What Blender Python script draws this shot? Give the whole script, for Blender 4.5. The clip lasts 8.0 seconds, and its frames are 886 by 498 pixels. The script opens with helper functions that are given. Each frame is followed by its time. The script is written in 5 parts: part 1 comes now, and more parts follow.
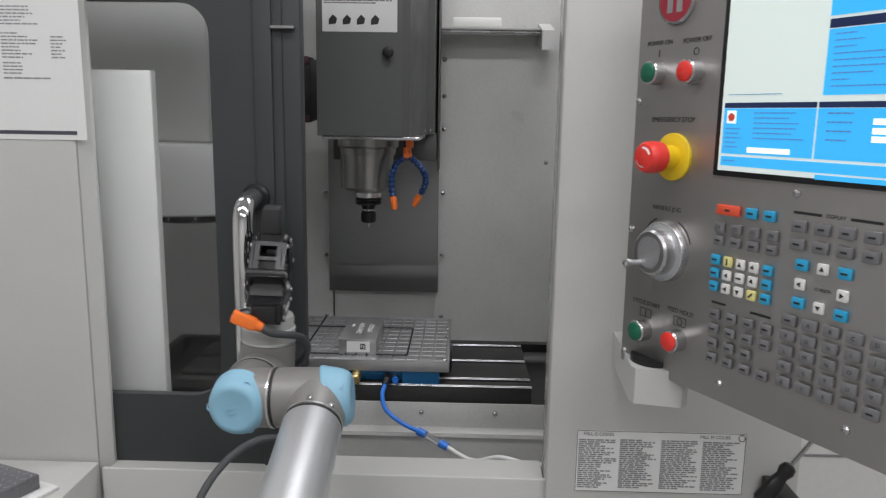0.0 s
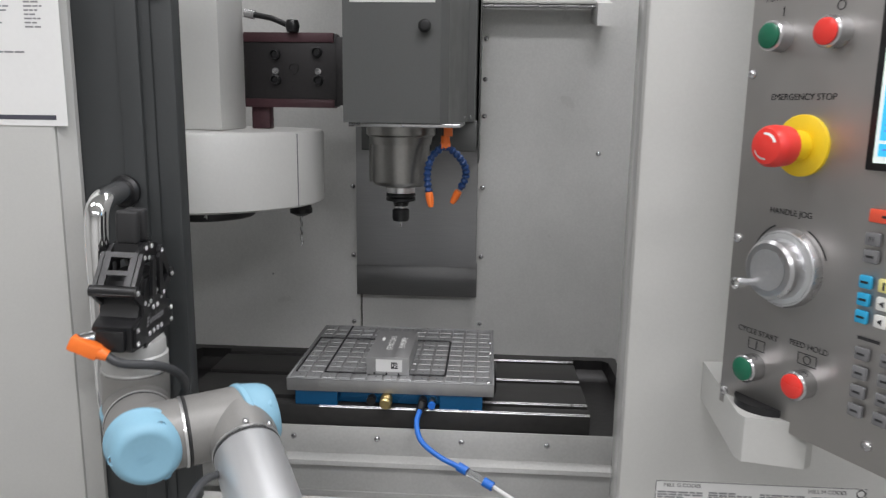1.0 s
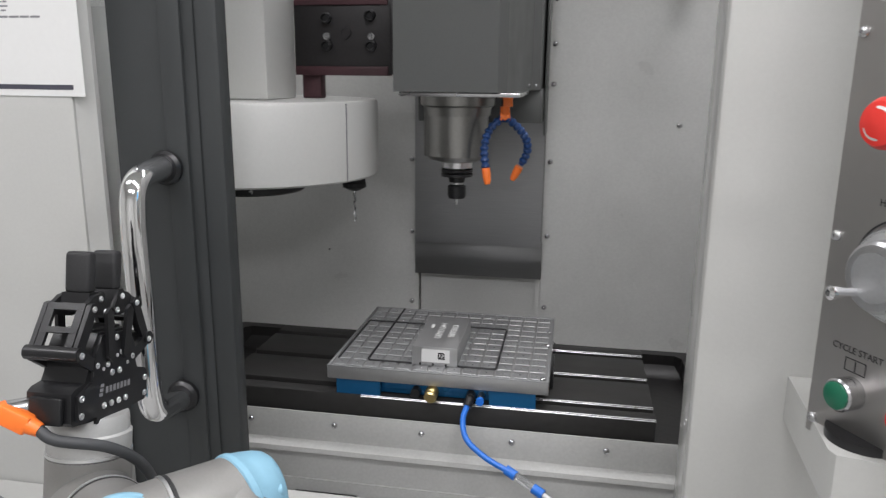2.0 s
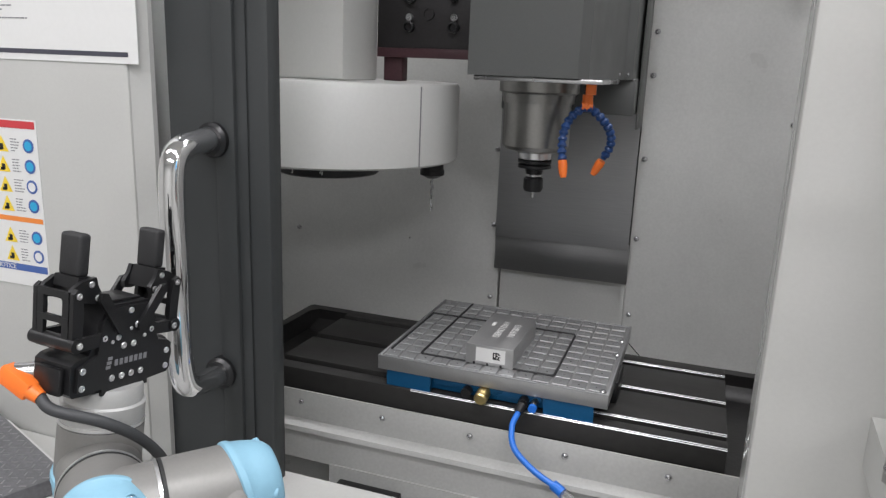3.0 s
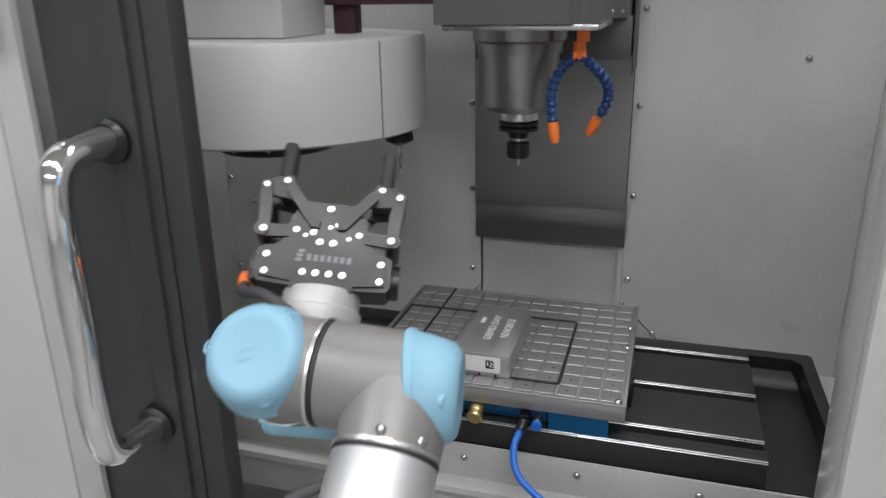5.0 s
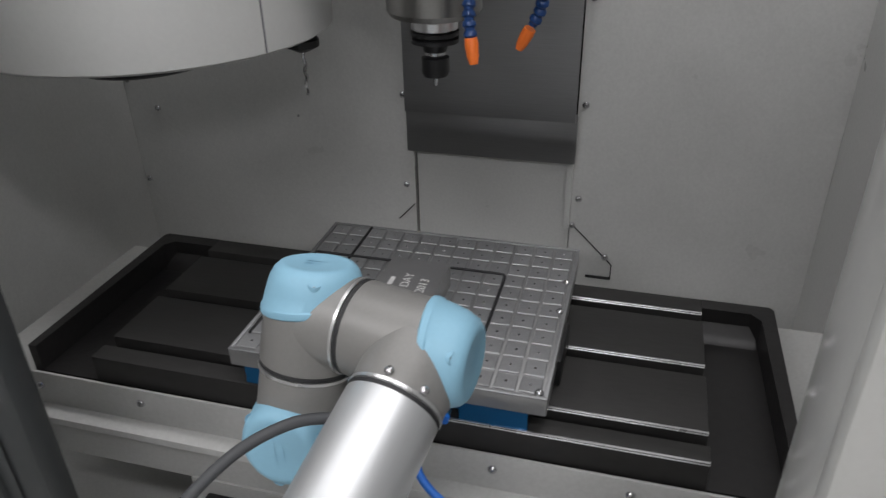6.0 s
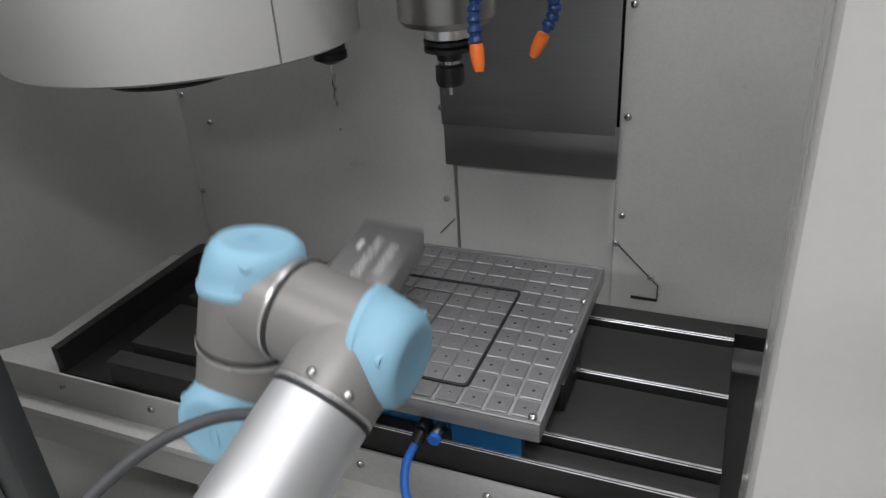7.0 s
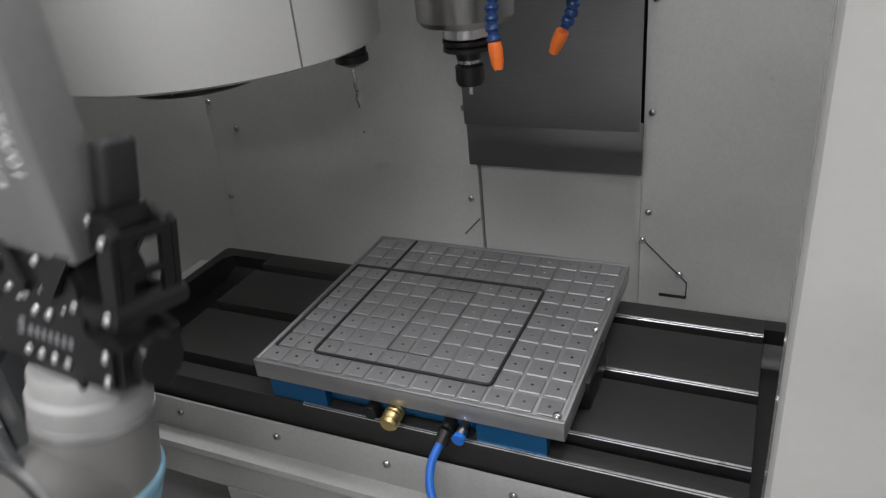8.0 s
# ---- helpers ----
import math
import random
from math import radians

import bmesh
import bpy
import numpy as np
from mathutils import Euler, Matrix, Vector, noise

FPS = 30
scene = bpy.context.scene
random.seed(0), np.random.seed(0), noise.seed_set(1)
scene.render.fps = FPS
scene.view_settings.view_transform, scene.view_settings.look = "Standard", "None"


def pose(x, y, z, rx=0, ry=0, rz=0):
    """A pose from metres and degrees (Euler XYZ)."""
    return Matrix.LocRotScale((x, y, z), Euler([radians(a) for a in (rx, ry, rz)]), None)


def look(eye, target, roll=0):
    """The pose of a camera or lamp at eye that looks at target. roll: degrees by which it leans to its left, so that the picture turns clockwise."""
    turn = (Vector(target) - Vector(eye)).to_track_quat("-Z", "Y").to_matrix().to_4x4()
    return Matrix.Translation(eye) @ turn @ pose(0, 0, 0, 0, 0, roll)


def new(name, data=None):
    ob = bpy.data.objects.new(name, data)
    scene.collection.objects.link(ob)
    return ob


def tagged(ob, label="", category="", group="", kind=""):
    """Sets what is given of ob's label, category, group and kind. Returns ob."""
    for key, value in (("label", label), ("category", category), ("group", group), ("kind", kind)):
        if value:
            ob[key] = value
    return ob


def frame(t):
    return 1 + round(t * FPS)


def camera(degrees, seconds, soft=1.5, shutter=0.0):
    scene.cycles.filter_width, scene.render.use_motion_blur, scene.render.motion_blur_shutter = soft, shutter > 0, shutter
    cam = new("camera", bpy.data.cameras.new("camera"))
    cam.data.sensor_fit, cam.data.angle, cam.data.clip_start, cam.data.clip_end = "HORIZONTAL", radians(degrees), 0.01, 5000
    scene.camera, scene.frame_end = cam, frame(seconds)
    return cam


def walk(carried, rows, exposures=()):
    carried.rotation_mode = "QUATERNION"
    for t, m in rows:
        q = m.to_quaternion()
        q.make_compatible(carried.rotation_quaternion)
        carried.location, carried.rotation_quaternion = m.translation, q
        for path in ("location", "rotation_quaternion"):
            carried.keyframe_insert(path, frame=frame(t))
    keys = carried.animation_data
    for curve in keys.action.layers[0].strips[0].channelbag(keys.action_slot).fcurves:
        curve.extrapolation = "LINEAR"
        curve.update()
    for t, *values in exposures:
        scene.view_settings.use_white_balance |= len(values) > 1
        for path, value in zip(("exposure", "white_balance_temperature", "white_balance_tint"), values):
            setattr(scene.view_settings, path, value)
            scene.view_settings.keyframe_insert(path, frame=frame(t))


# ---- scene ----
cam = camera(62.1, 8.0, soft=1.3, shutter=0.4)
PATH = [
    (0, (0.028, -0.001, 1.442), (-0.015, 1.967, 1.089), 0.9),
    (0.5, (0.007, 0.094, 1.43), (-0.042, 2.06, 1.062), 1.8),
    (1, (-0.006, 0.208, 1.428), (-0.125, 2.168, 1.051), 0.8),
    (1.5, (-0.002, 0.267, 1.428), (-0.183, 2.219, 1.032), 0.5),
    (2, (0.033, 0.327, 1.429), (-0.303, 2.244, 0.966), 0.6),
    (2.2, (0.054, 0.353, 1.418), (-0.366, 2.252, 0.95), 1.0),
    (3.5, (0.109, 0.432, 1.408), (-0.578, 2.244, 0.913), 2.0),
    (4, (0.076, 0.463, 1.409), (-0.605, 2.268, 0.884), 0.7),
    (4.2, (0.064, 0.481, 1.412), (-0.592, 2.294, 0.877), 0.8),
    (5.3, (0.026, 0.685, 1.454), (-0.463, 2.457, 0.666), -2.2),
    (5.5, (0.023, 0.743, 1.465), (-0.419, 2.473, 0.563), -2.7),
    (6, (0.071, 0.843, 1.467), (-0.401, 2.517, 0.48), -1.2),
    (6.5, (0.131, 0.886, 1.449), (-0.401, 2.542, 0.461), -2.5),
    (7, (0.158, 0.898, 1.442), (-0.551, 2.519, 0.51), -3.8),
    (7.5, (0.168, 0.902, 1.436), (-0.619, 2.491, 0.511), -5.9),
    (8, (0.166, 0.901, 1.439), (-0.618, 2.493, 0.517), -6.0),
]
walk(cam, [(t, look(eye, target, roll)) for t, eye, target, roll in PATH],
     exposures=[(0.0, -0.37), (0.5, -0.1), (1.0, -0.02), (1.5, 0.08), (4.2, 0.13), (5.3, -0.13), (6.0, -0.24), (6.5, -0.06), (7.5, -0.08), (8.0, -0.12)])

# ---- world and lamps: a workshop under ceiling tubes, two fill lamps over the machine ----
world = bpy.data.worlds.new("workshop_air")
scene.world = world
world.use_nodes = True
world.node_tree.nodes["Background"].inputs[0].default_value = (0.9, 0.95, 1.0, 1)
world.node_tree.nodes["Background"].inputs[1].default_value = 0.05


def area_lamp(name, m, sx, sy, watts, colour=(0.985, 0.972, 1.0)):
    lamp = bpy.data.lights.new(name, "AREA")
    lamp.shape, lamp.size, lamp.size_y, lamp.energy, lamp.color = "RECTANGLE", sx, sy, watts, colour
    ob = new(name, lamp)
    ob.matrix_world = m
    return ob


for lx, ly in ((-1.5, 0.2), (0.3, 0.2), (1.9, 0.2), (-0.6, -1.6), (1.2, -1.6)):
    area_lamp("overhead_area_light", pose(lx, ly, 2.93, 0, 0, 0), 1.2, 0.25, 24 if ly > 0 else 35)
# unseen fill lamps added to brighten the machine's inside, stronger on the right
for lx, watts in ((-0.75, 8), (0.6, 17)):
    area_lamp("overhead_area_light", pose(lx, 1.75, 2.93, 0, 0, 0), 1.2, 0.25, watts)


# ---- materials ----
def mat(name, colour, rough=0.5, metal=0.0, vary=0.06, scale=30.0, bump=0.05, stretch=(1, 1, 1), spec=0.5, grime=0.0, per=0.0):
    """Colour with fine grain, broad smudges, a little relief and uneven gloss."""
    m = bpy.data.materials.new(name)
    m.use_nodes = True
    nt = m.node_tree
    b = nt.nodes["Principled BSDF"]
    b.inputs["Metallic"].default_value = metal
    b.inputs["Specular IOR Level"].default_value = spec
    co = nt.nodes.new("ShaderNodeTexCoord")
    mp = nt.nodes.new("ShaderNodeMapping")
    mp.inputs["Scale"].default_value = stretch
    nt.links.new(co.outputs["Object"], mp.inputs[0])
    fine = nt.nodes.new("ShaderNodeTexNoise")
    fine.inputs["Scale"].default_value, fine.inputs["Detail"].default_value = scale * 8, 4
    broad = nt.nodes.new("ShaderNodeTexNoise")
    broad.inputs["Scale"].default_value, broad.inputs["Detail"].default_value = scale * 0.35, 5
    for n in (fine, broad):
        nt.links.new(mp.outputs[0], n.inputs["Vector"])
    mix = nt.nodes.new("ShaderNodeMath")
    mix.operation = "ADD"
    nt.links.new(fine.outputs["Fac"], mix.inputs[0])
    nt.links.new(broad.outputs["Fac"], mix.inputs[1])
    ramp = nt.nodes.new("ShaderNodeMapRange")
    ramp.inputs[1].default_value, ramp.inputs[2].default_value = 0.6, 1.4
    ramp.inputs[3].default_value, ramp.inputs[4].default_value = 1 - vary - grime, 1 + vary
    nt.links.new(mix.outputs[0], ramp.inputs[0])
    col = nt.nodes.new("ShaderNodeVectorMath")
    col.operation = "SCALE"
    col.inputs[0].default_value = colour
    nt.links.new(ramp.outputs[0], col.inputs["Scale"])
    last = col.outputs[0]
    if per:
        info = nt.nodes.new("ShaderNodeObjectInfo")
        pr = nt.nodes.new("ShaderNodeMapRange")
        pr.inputs[3].default_value, pr.inputs[4].default_value = 1 - per, 1 + per
        nt.links.new(info.outputs["Random"], pr.inputs[0])
        c2 = nt.nodes.new("ShaderNodeVectorMath")
        c2.operation = "SCALE"
        nt.links.new(last, c2.inputs[0])
        nt.links.new(pr.outputs[0], c2.inputs["Scale"])
        last = c2.outputs[0]
    nt.links.new(last, b.inputs["Base Color"])
    rr = nt.nodes.new("ShaderNodeMapRange")
    rr.inputs[1].default_value, rr.inputs[2].default_value = 0.3, 0.7
    rr.inputs[3].default_value, rr.inputs[4].default_value = max(rough - 0.06, 0.02), min(rough + 0.08, 1)
    nt.links.new(broad.outputs["Fac"], rr.inputs[0])
    nt.links.new(rr.outputs[0], b.inputs["Roughness"])
    if bump:
        bp = nt.nodes.new("ShaderNodeBump")
        bp.inputs["Strength"].default_value, bp.inputs["Distance"].default_value = bump, 0.001
        nt.links.new(fine.outputs["Fac"], bp.inputs["Height"])
        nt.links.new(bp.outputs[0], b.inputs["Normal"])
    return m


def glow(name, colour, strength):
    m = bpy.data.materials.new(name)
    m.use_nodes = True
    b = m.node_tree.nodes["Principled BSDF"]
    b.inputs["Base Color"].default_value = (*colour, 1)
    b.inputs["Emission Color"].default_value = (*colour, 1)
    b.inputs["Emission Strength"].default_value = strength
    b.inputs["Roughness"].default_value = 0.3
    return m


def clear(name, colour, rough=0.05, ior=1.45):
    m = mat(name, colour, rough, 0, 0.02, 20, 0)
    b = m.node_tree.nodes["Principled BSDF"]
    b.inputs["Transmission Weight"].default_value = 1.0
    b.inputs["IOR"].default_value = ior
    return m


PAINT = mat("pale_grey_powder_coat", (0.48, 0.48, 0.462), 0.42, 0, 0.03, 30, 0.12)
PAINT_IN = mat("inner_grey_powder_coat", (0.66, 0.66, 0.645), 0.33, 0, 0.045, 24, 0.15, grime=0.06)
APRONPAINT = mat("apron_grey_paint", (0.50, 0.50, 0.485), 0.38, 0, 0.05, 24, 0.12, grime=0.08)
GLOSSPAINT = mat("glossy_grey_return_paint", (0.46, 0.46, 0.445), 0.16, 0, 0.03, 24, 0.04, spec=0.7)
WHITE = mat("white_enamel", (0.68, 0.68, 0.66), 0.4, 0, 0.03, 20, 0.05)
DARK = mat("charcoal_powder_coat", (0.034, 0.037, 0.038), 0.5, 0, 0.06, 40, 0.12)
HEAD = mat("graphite_paint", (0.096, 0.099, 0.097), 0.5, 0, 0.05, 40, 0.1)
COVER = mat("brushed_dark_steel", (0.33, 0.33, 0.335), 0.40, 1.0, 0.08, 14, 0.1, stretch=(0.15, 1, 6))
CAST = mat("oiled_black_casting", (0.019, 0.018, 0.018), 0.38, 0.2, 0.25, 14, 0.35)
GROUND = mat("ground_table_steel", (0.032, 0.031, 0.030), 0.50, 0.25, 0.2, 12, 0.12, stretch=(0.5, 3, 1))
EDGE = mat("bright_steel", (0.75, 0.75, 0.76), 0.3, 1.0, 0.1, 40, 0.05)
STEEL = mat("machined_steel", (0.55, 0.55, 0.56), 0.25, 1.0, 0.06, 30, 0.03)
CHROME = mat("polished_chrome", (0.86, 0.86, 0.87), 0.05, 1.0, 0.02, 10, 0)
ALU = mat("milled_aluminium", (0.40, 0.405, 0.41), 0.5, 0.85, 0.1, 30, 0.12, per=0.05)
ALU_TUBE = mat("anodised_aluminium_tube", (0.74, 0.75, 0.76), 0.38, 0.85, 0.03, 20, 0.03, stretch=(1, 1, 0.1))
WRIST = mat("grey_cast_wrist_paint", (0.235, 0.23, 0.22), 0.42, 0.25, 0.05, 40, 0.08)
CAPBLUE = mat("pale_blue_plastic", (0.235, 0.445, 0.575), 0.5, 0, 0.03, 30, 0.06)
BLACK = mat("black_anodised", (0.012, 0.012, 0.013), 0.35, 0.1, 0.12, 40, 0.08)
RUBBER = mat("black_rubber", (0.018, 0.018, 0.019), 0.6, 0, 0.15, 60, 0.35)
CABLE = mat("dark_cable_jacket", (0.045, 0.047, 0.05), 0.55, 0, 0.08, 60, 0.1)
RING = mat("silver_joint_ring", (0.72, 0.72, 0.72), 0.3, 0.9, 0.04, 40, 0.03)
COUPLING = mat("satin_silver_coupling_paint", (0.47, 0.47, 0.46), 0.42, 0.3, 0.05, 40, 0.05)
ORANGE = mat("orange_plastic", (0.95, 0.20, 0.03), 0.4, 0, 0.04, 40, 0.05)
LOCBLUE = mat("blue_hose_plastic", (0.012, 0.050, 0.175), 0.35, 0, 0.06, 50, 0.05)
HOSE = mat("blue_air_hose", (0.02, 0.16, 0.62), 0.35, 0, 0.05, 40, 0.03)
BASEBLUE = mat("blue_anodised_base", (0.008, 0.10, 0.24), 0.3, 0.35, 0.08, 30, 0.08)
BRASS = mat("brass", (0.72, 0.56, 0.26), 0.3, 1.0, 0.08, 40, 0.05)
CLEAR = clear("milky_clear_tube", (0.85, 0.87, 0.88), 0.25)
STAINLESS = mat("brushed_stainless", (0.47, 0.455, 0.44), 0.46, 1.0, 0.05, 14, 0.05, stretch=(0.2, 0.2, 5))
RED = mat("red_button", (0.80, 0.045, 0.035), 0.3, 0, 0.03, 30, 0.02)
GREEN = mat("green_button", (0.01, 0.13, 0.07), 0.3, 0, 0.03, 30, 0.02)
YELLOW = mat("yellow_collar", (0.85, 0.60, 0.02), 0.4, 0, 0.03, 30, 0.02)
KEYGREY = mat("grey_key", (0.17, 0.17, 0.175), 0.35, 0, 0.04, 40, 0.03, per=0.05)
KEYBLUE = mat("blue_key", (0.03, 0.36, 0.62), 0.35, 0, 0.04, 40, 0.03)
KEYWHITE = mat("white_key", (0.75, 0.75, 0.72), 0.35, 0, 0.04, 40, 0.03)
KEYYELLOW = mat("yellow_key", (0.80, 0.74, 0.30), 0.35, 0, 0.04, 40, 0.03)
KEYRED = mat("red_key", (0.80, 0.10, 0.05), 0.35, 0, 0.04, 40, 0.03)
INK = mat("black_ink", (0.02, 0.02, 0.022), 0.5, 0, 0.05, 40, 0)
GREYINK = mat("grey_print", (0.22, 0.22, 0.23), 0.6, 0, 0.1, 60, 0)
PAPER = mat("white_paper", (0.70, 0.70, 0.69), 0.6, 0, 0.02, 20, 0.03)
PEWTER = mat("worn_dark_bracket", (0.022, 0.020, 0.021), 0.5, 0.2, 0.3, 20, 0.3)
MAROON = mat("maroon_worn_paint", (0.06, 0.022, 0.028), 0.5, 0, 0.35, 30, 0.2)
SHOPWALL = mat("white_block_wall", (0.66, 0.66, 0.64), 0.7, 0, 0.05, 6, 0.3)
CONCRETE = mat("shop_floor", (0.30, 0.30, 0.29), 0.5, 0, 0.12, 3, 0.2)
BADGE = mat("red_badge", (0.35, 0.03, 0.05), 0.35, 0, 0.05, 40, 0)
SIGNYEL = mat("sign_yellow", (0.85, 0.62, 0.05), 0.5, 0, 0.03, 40, 0)
SIGNBLUE = mat("sign_blue", (0.06, 0.12, 0.35), 0.5, 0, 0.03, 40, 0)
SIGNRED = mat("sign_red", (0.55, 0.05, 0.06), 0.5, 0, 0.03, 40, 0)
SIGNOR = mat("sign_orange", (0.80, 0.25, 0.05), 0.5, 0, 0.03, 40, 0)
FOOT = mat("dark_footer_print", (0.06, 0.06, 0.08), 0.5, 0, 0.05, 40, 0)
BLOCK = mat("bright_milled_block", (0.40, 0.40, 0.40), 0.42, 0.8, 0.08, 30, 0.1, stretch=(6, 0.5, 1))
FADED = mat("faded_cord_rubber", (0.10, 0.10, 0.10), 0.6, 0, 0.2, 60, 0.2)
SPIN = mat("spindle_steel", (0.30, 0.295, 0.285), 0.33, 1.0, 0.08, 20, 0.05)
TREAD = mat("grey_patterned_card", (0.16, 0.16, 0.17), 0.4, 0.2, 0.3, 20, 0.3)
SCREENWHITE = glow("screen_pale", (0.75, 0.85, 0.81), 0.38)
SCREENBLUE = glow("screen_blue", (0.04, 0.42, 0.85), 0.7)
SCREENNAVY = glow("screen_navy", (0.01, 0.02, 0.07), 0.5)
SCREENBAR = glow("screen_bar", (0.9, 0.95, 0.95), 0.75)
SCREENTEXT = glow("screen_text", (0.10, 0.22, 0.42), 0.4)
LAMPTUBE = glow("lamp_diffuser", (0.8, 0.8, 0.78), 0.15)

# door glass: thin, a little smoky
GLASS = clear("window_glass", (0.84, 0.86, 0.86), 0.03, 1.35)


# ---- mesh helpers ----
def box(bm, x0, x1, y0, y1, z0, z1, bevel=0.0, seg=2):
    r = bmesh.ops.create_cube(bm, size=1, matrix=Matrix.Translation(((x0 + x1) / 2, (y0 + y1) / 2, (z0 + z1) / 2)) @ Matrix.Diagonal((x1 - x0, y1 - y0, z1 - z0, 1)))
    if bevel:
        vs = set(r["verts"])
        es = [e for e in bm.edges if e.verts[0] in vs and e.verts[1] in vs]
        bmesh.ops.bevel(bm, geom=es, offset=bevel, segments=seg, profile=0.5, affect="EDGES")
    return bm


def cyl(bm, p0, p1, r0, r1=None, seg=32):
    p0, p1 = Vector(p0), Vector(p1)
    d = p1 - p0
    m = Matrix.Translation((p0 + p1) / 2) @ d.to_track_quat("Z", "Y").to_matrix().to_4x4()
    bmesh.ops.create_cone(bm, cap_ends=True, segments=seg, radius1=r0, radius2=r0 if r1 is None else r1, depth=d.length, matrix=m)
    return bm


def lathe(bm, profile, m=None, seg=40):
    """Turn (radius, height) pairs round z."""
    m = m or Matrix()
    rings = []
    for r, h in profile:
        if r < 1e-6:
            rings.append([bm.verts.new(m @ Vector((0, 0, h)))])
        else:
            rings.append([bm.verts.new(m @ Vector((r * math.cos(2 * math.pi * i / seg), r * math.sin(2 * math.pi * i / seg), h))) for i in range(seg)])
    for a, b in zip(rings, rings[1:]):
        for i in range(seg):
            j = (i + 1) % seg
            if len(a) == 1 and len(b) > 1:
                bm.faces.new((a[0], b[i], b[j]))
            elif len(b) == 1 and len(a) > 1:
                bm.faces.new((a[i], a[j], b[0]))
            elif len(a) > 1:
                bm.faces.new((a[i], a[j], b[j], b[i]))
    if len(rings[0]) > 1:
        bm.faces.new(list(reversed(rings[0])))
    if len(rings[-1]) > 1:
        bm.faces.new(rings[-1])
    return bm


def prism(bm, pts, z0, z1, m=None):
    m = m or Matrix()
    lo = [bm.verts.new(m @ Vector((x, y, z0))) for x, y in pts]
    hi = [bm.verts.new(m @ Vector((x, y, z1))) for x, y in pts]
    n = len(pts)
    bm.faces.new(list(reversed(lo)))
    bm.faces.new(hi)
    for i in range(n):
        bm.faces.new((lo[i], lo[(i + 1) % n], hi[(i + 1) % n], hi[i]))
    return bm


def spline(ctrl, n=8):
    """Points along a smooth line through ctrl."""
    c = [Vector(p) for p in ctrl]
    c = [2 * c[0] - c[1]] + c + [2 * c[-1] - c[-2]]
    out = []
    for i in range(1, len(c) - 2):
        for k in range(n):
            t = k / n
            a, b, d, e = c[i - 1], c[i], c[i + 1], c[i + 2]
            out.append(0.5 * (2 * b + (d - a) * t + (2 * a - 5 * b + 4 * d - e) * t * t + (3 * b - a - 3 * d + e) * t ** 3))
    return out + [c[-2]]


def sweep(bm, pts, r, seg=14):
    pts = [Vector(p) for p in pts]
    rad = r if callable(r) else (lambda s: r)
    up, rings = None, []
    for i, p in enumerate(pts):
        d = (pts[min(i + 1, len(pts) - 1)] - pts[max(i - 1, 0)]).normalized()
        if up is None:
            up = d.orthogonal().normalized()
        up = (up - d * up.dot(d)).normalized()
        side = d.cross(up)
        rr = rad(i / (len(pts) - 1))
        rings.append([bm.verts.new(p + rr * (math.cos(2 * math.pi * k / seg) * up + math.sin(2 * math.pi * k / seg) * side)) for k in range(seg)])
    for a, b in zip(rings, rings[1:]):
        for k in range(seg):
            bm.faces.new((a[k], a[(k + 1) % seg], b[(k + 1) % seg], b[k]))
    bm.faces.new(list(reversed(rings[0])))
    bm.faces.new(rings[-1])
    return bm


def mesh_of(name, bm, material, smooth=35):
    bmesh.ops.recalc_face_normals(bm, faces=bm.faces)
    me = bpy.data.meshes.new(name)
    bm.to_mesh(me)
    bm.free()
    me.materials.append(material)
    if smooth:
        me.shade_smooth()
        me.set_sharp_from_angle(angle=radians(smooth))
    return me


def part(name, bm, material, parent=None, label="", smooth=35):
    ob = new(name, mesh_of(name, bm, material, smooth))
    ob.parent = parent
    if label:
        tagged(ob, label)
    return ob


def thing(name, label, category, group="", m=None):
    ob = new(name)
    ob.empty_display_size = 0.02
    ob.matrix_world = m or Matrix()
    return tagged(ob, label, category, group)


def solid(name, bm, material, label, category="", kind="", smooth=35, group=""):
    return tagged(part(name, bm, material, None, "", smooth), label, category, group, kind)


def nb():
    return bmesh.new()


def lettering(words, size, m, material, parent, align="CENTER", name="lettering"):
    c = bpy.data.curves.new(name, "FONT")
    c.body, c.size, c.align_x, c.align_y, c.extrude = words, size, align, "CENTER", 0.0001
    c.materials.append(material)
    ob = new(name, c)
    ob.parent = parent
    ob.matrix_local = m
    return ob


def bars(bm, u0, u1, v_top, rows, pitch, h, m, seed, fill=(0.5, 1.0)):
    """Rows of unreadable print as thin bars on the plane of m."""
    rng = random.Random(seed)
    for i in range(rows):
        v = v_top - i * pitch
        u = u0
        end = u0 + (u1 - u0) * rng.uniform(*fill)
        while u < end:
            w = min(rng.uniform(2.0, 6.0) * h, end - u)
            if w > h:
                q = [bm.verts.new(m @ Vector(p)) for p in ((u, v - h / 2, 0), (u + w, v - h / 2, 0), (u + w, v + h / 2, 0), (u, v + h / 2, 0))]
                bm.faces.new(q)
            u += w + h * 0.7
    return bm


def flat(bm, u0, u1, v0, v1, m, d=0.0):
    bm.faces.new([bm.verts.new(m @ Vector(p)) for p in ((u0, v0, d), (u1, v0, d), (u1, v1, d), (u0, v1, d))])
    return bm


def hoop(bm, r0, r1, z0, z1, m, seg=24):
    """A flat ring."""
    rings = [[bm.verts.new(m @ Vector((r * math.cos(2 * math.pi * i / seg), r * math.sin(2 * math.pi * i / seg), z))) for i in range(seg)] for r, z in ((r0, z0), (r0, z1), (r1, z1), (r1, z0))]
    for k in range(4):
        a, c = rings[k], rings[(k + 1) % 4]
        for i in range(seg):
            bm.faces.new((a[i], a[(i + 1) % seg], c[(i + 1) % seg], c[i]))
    return bm


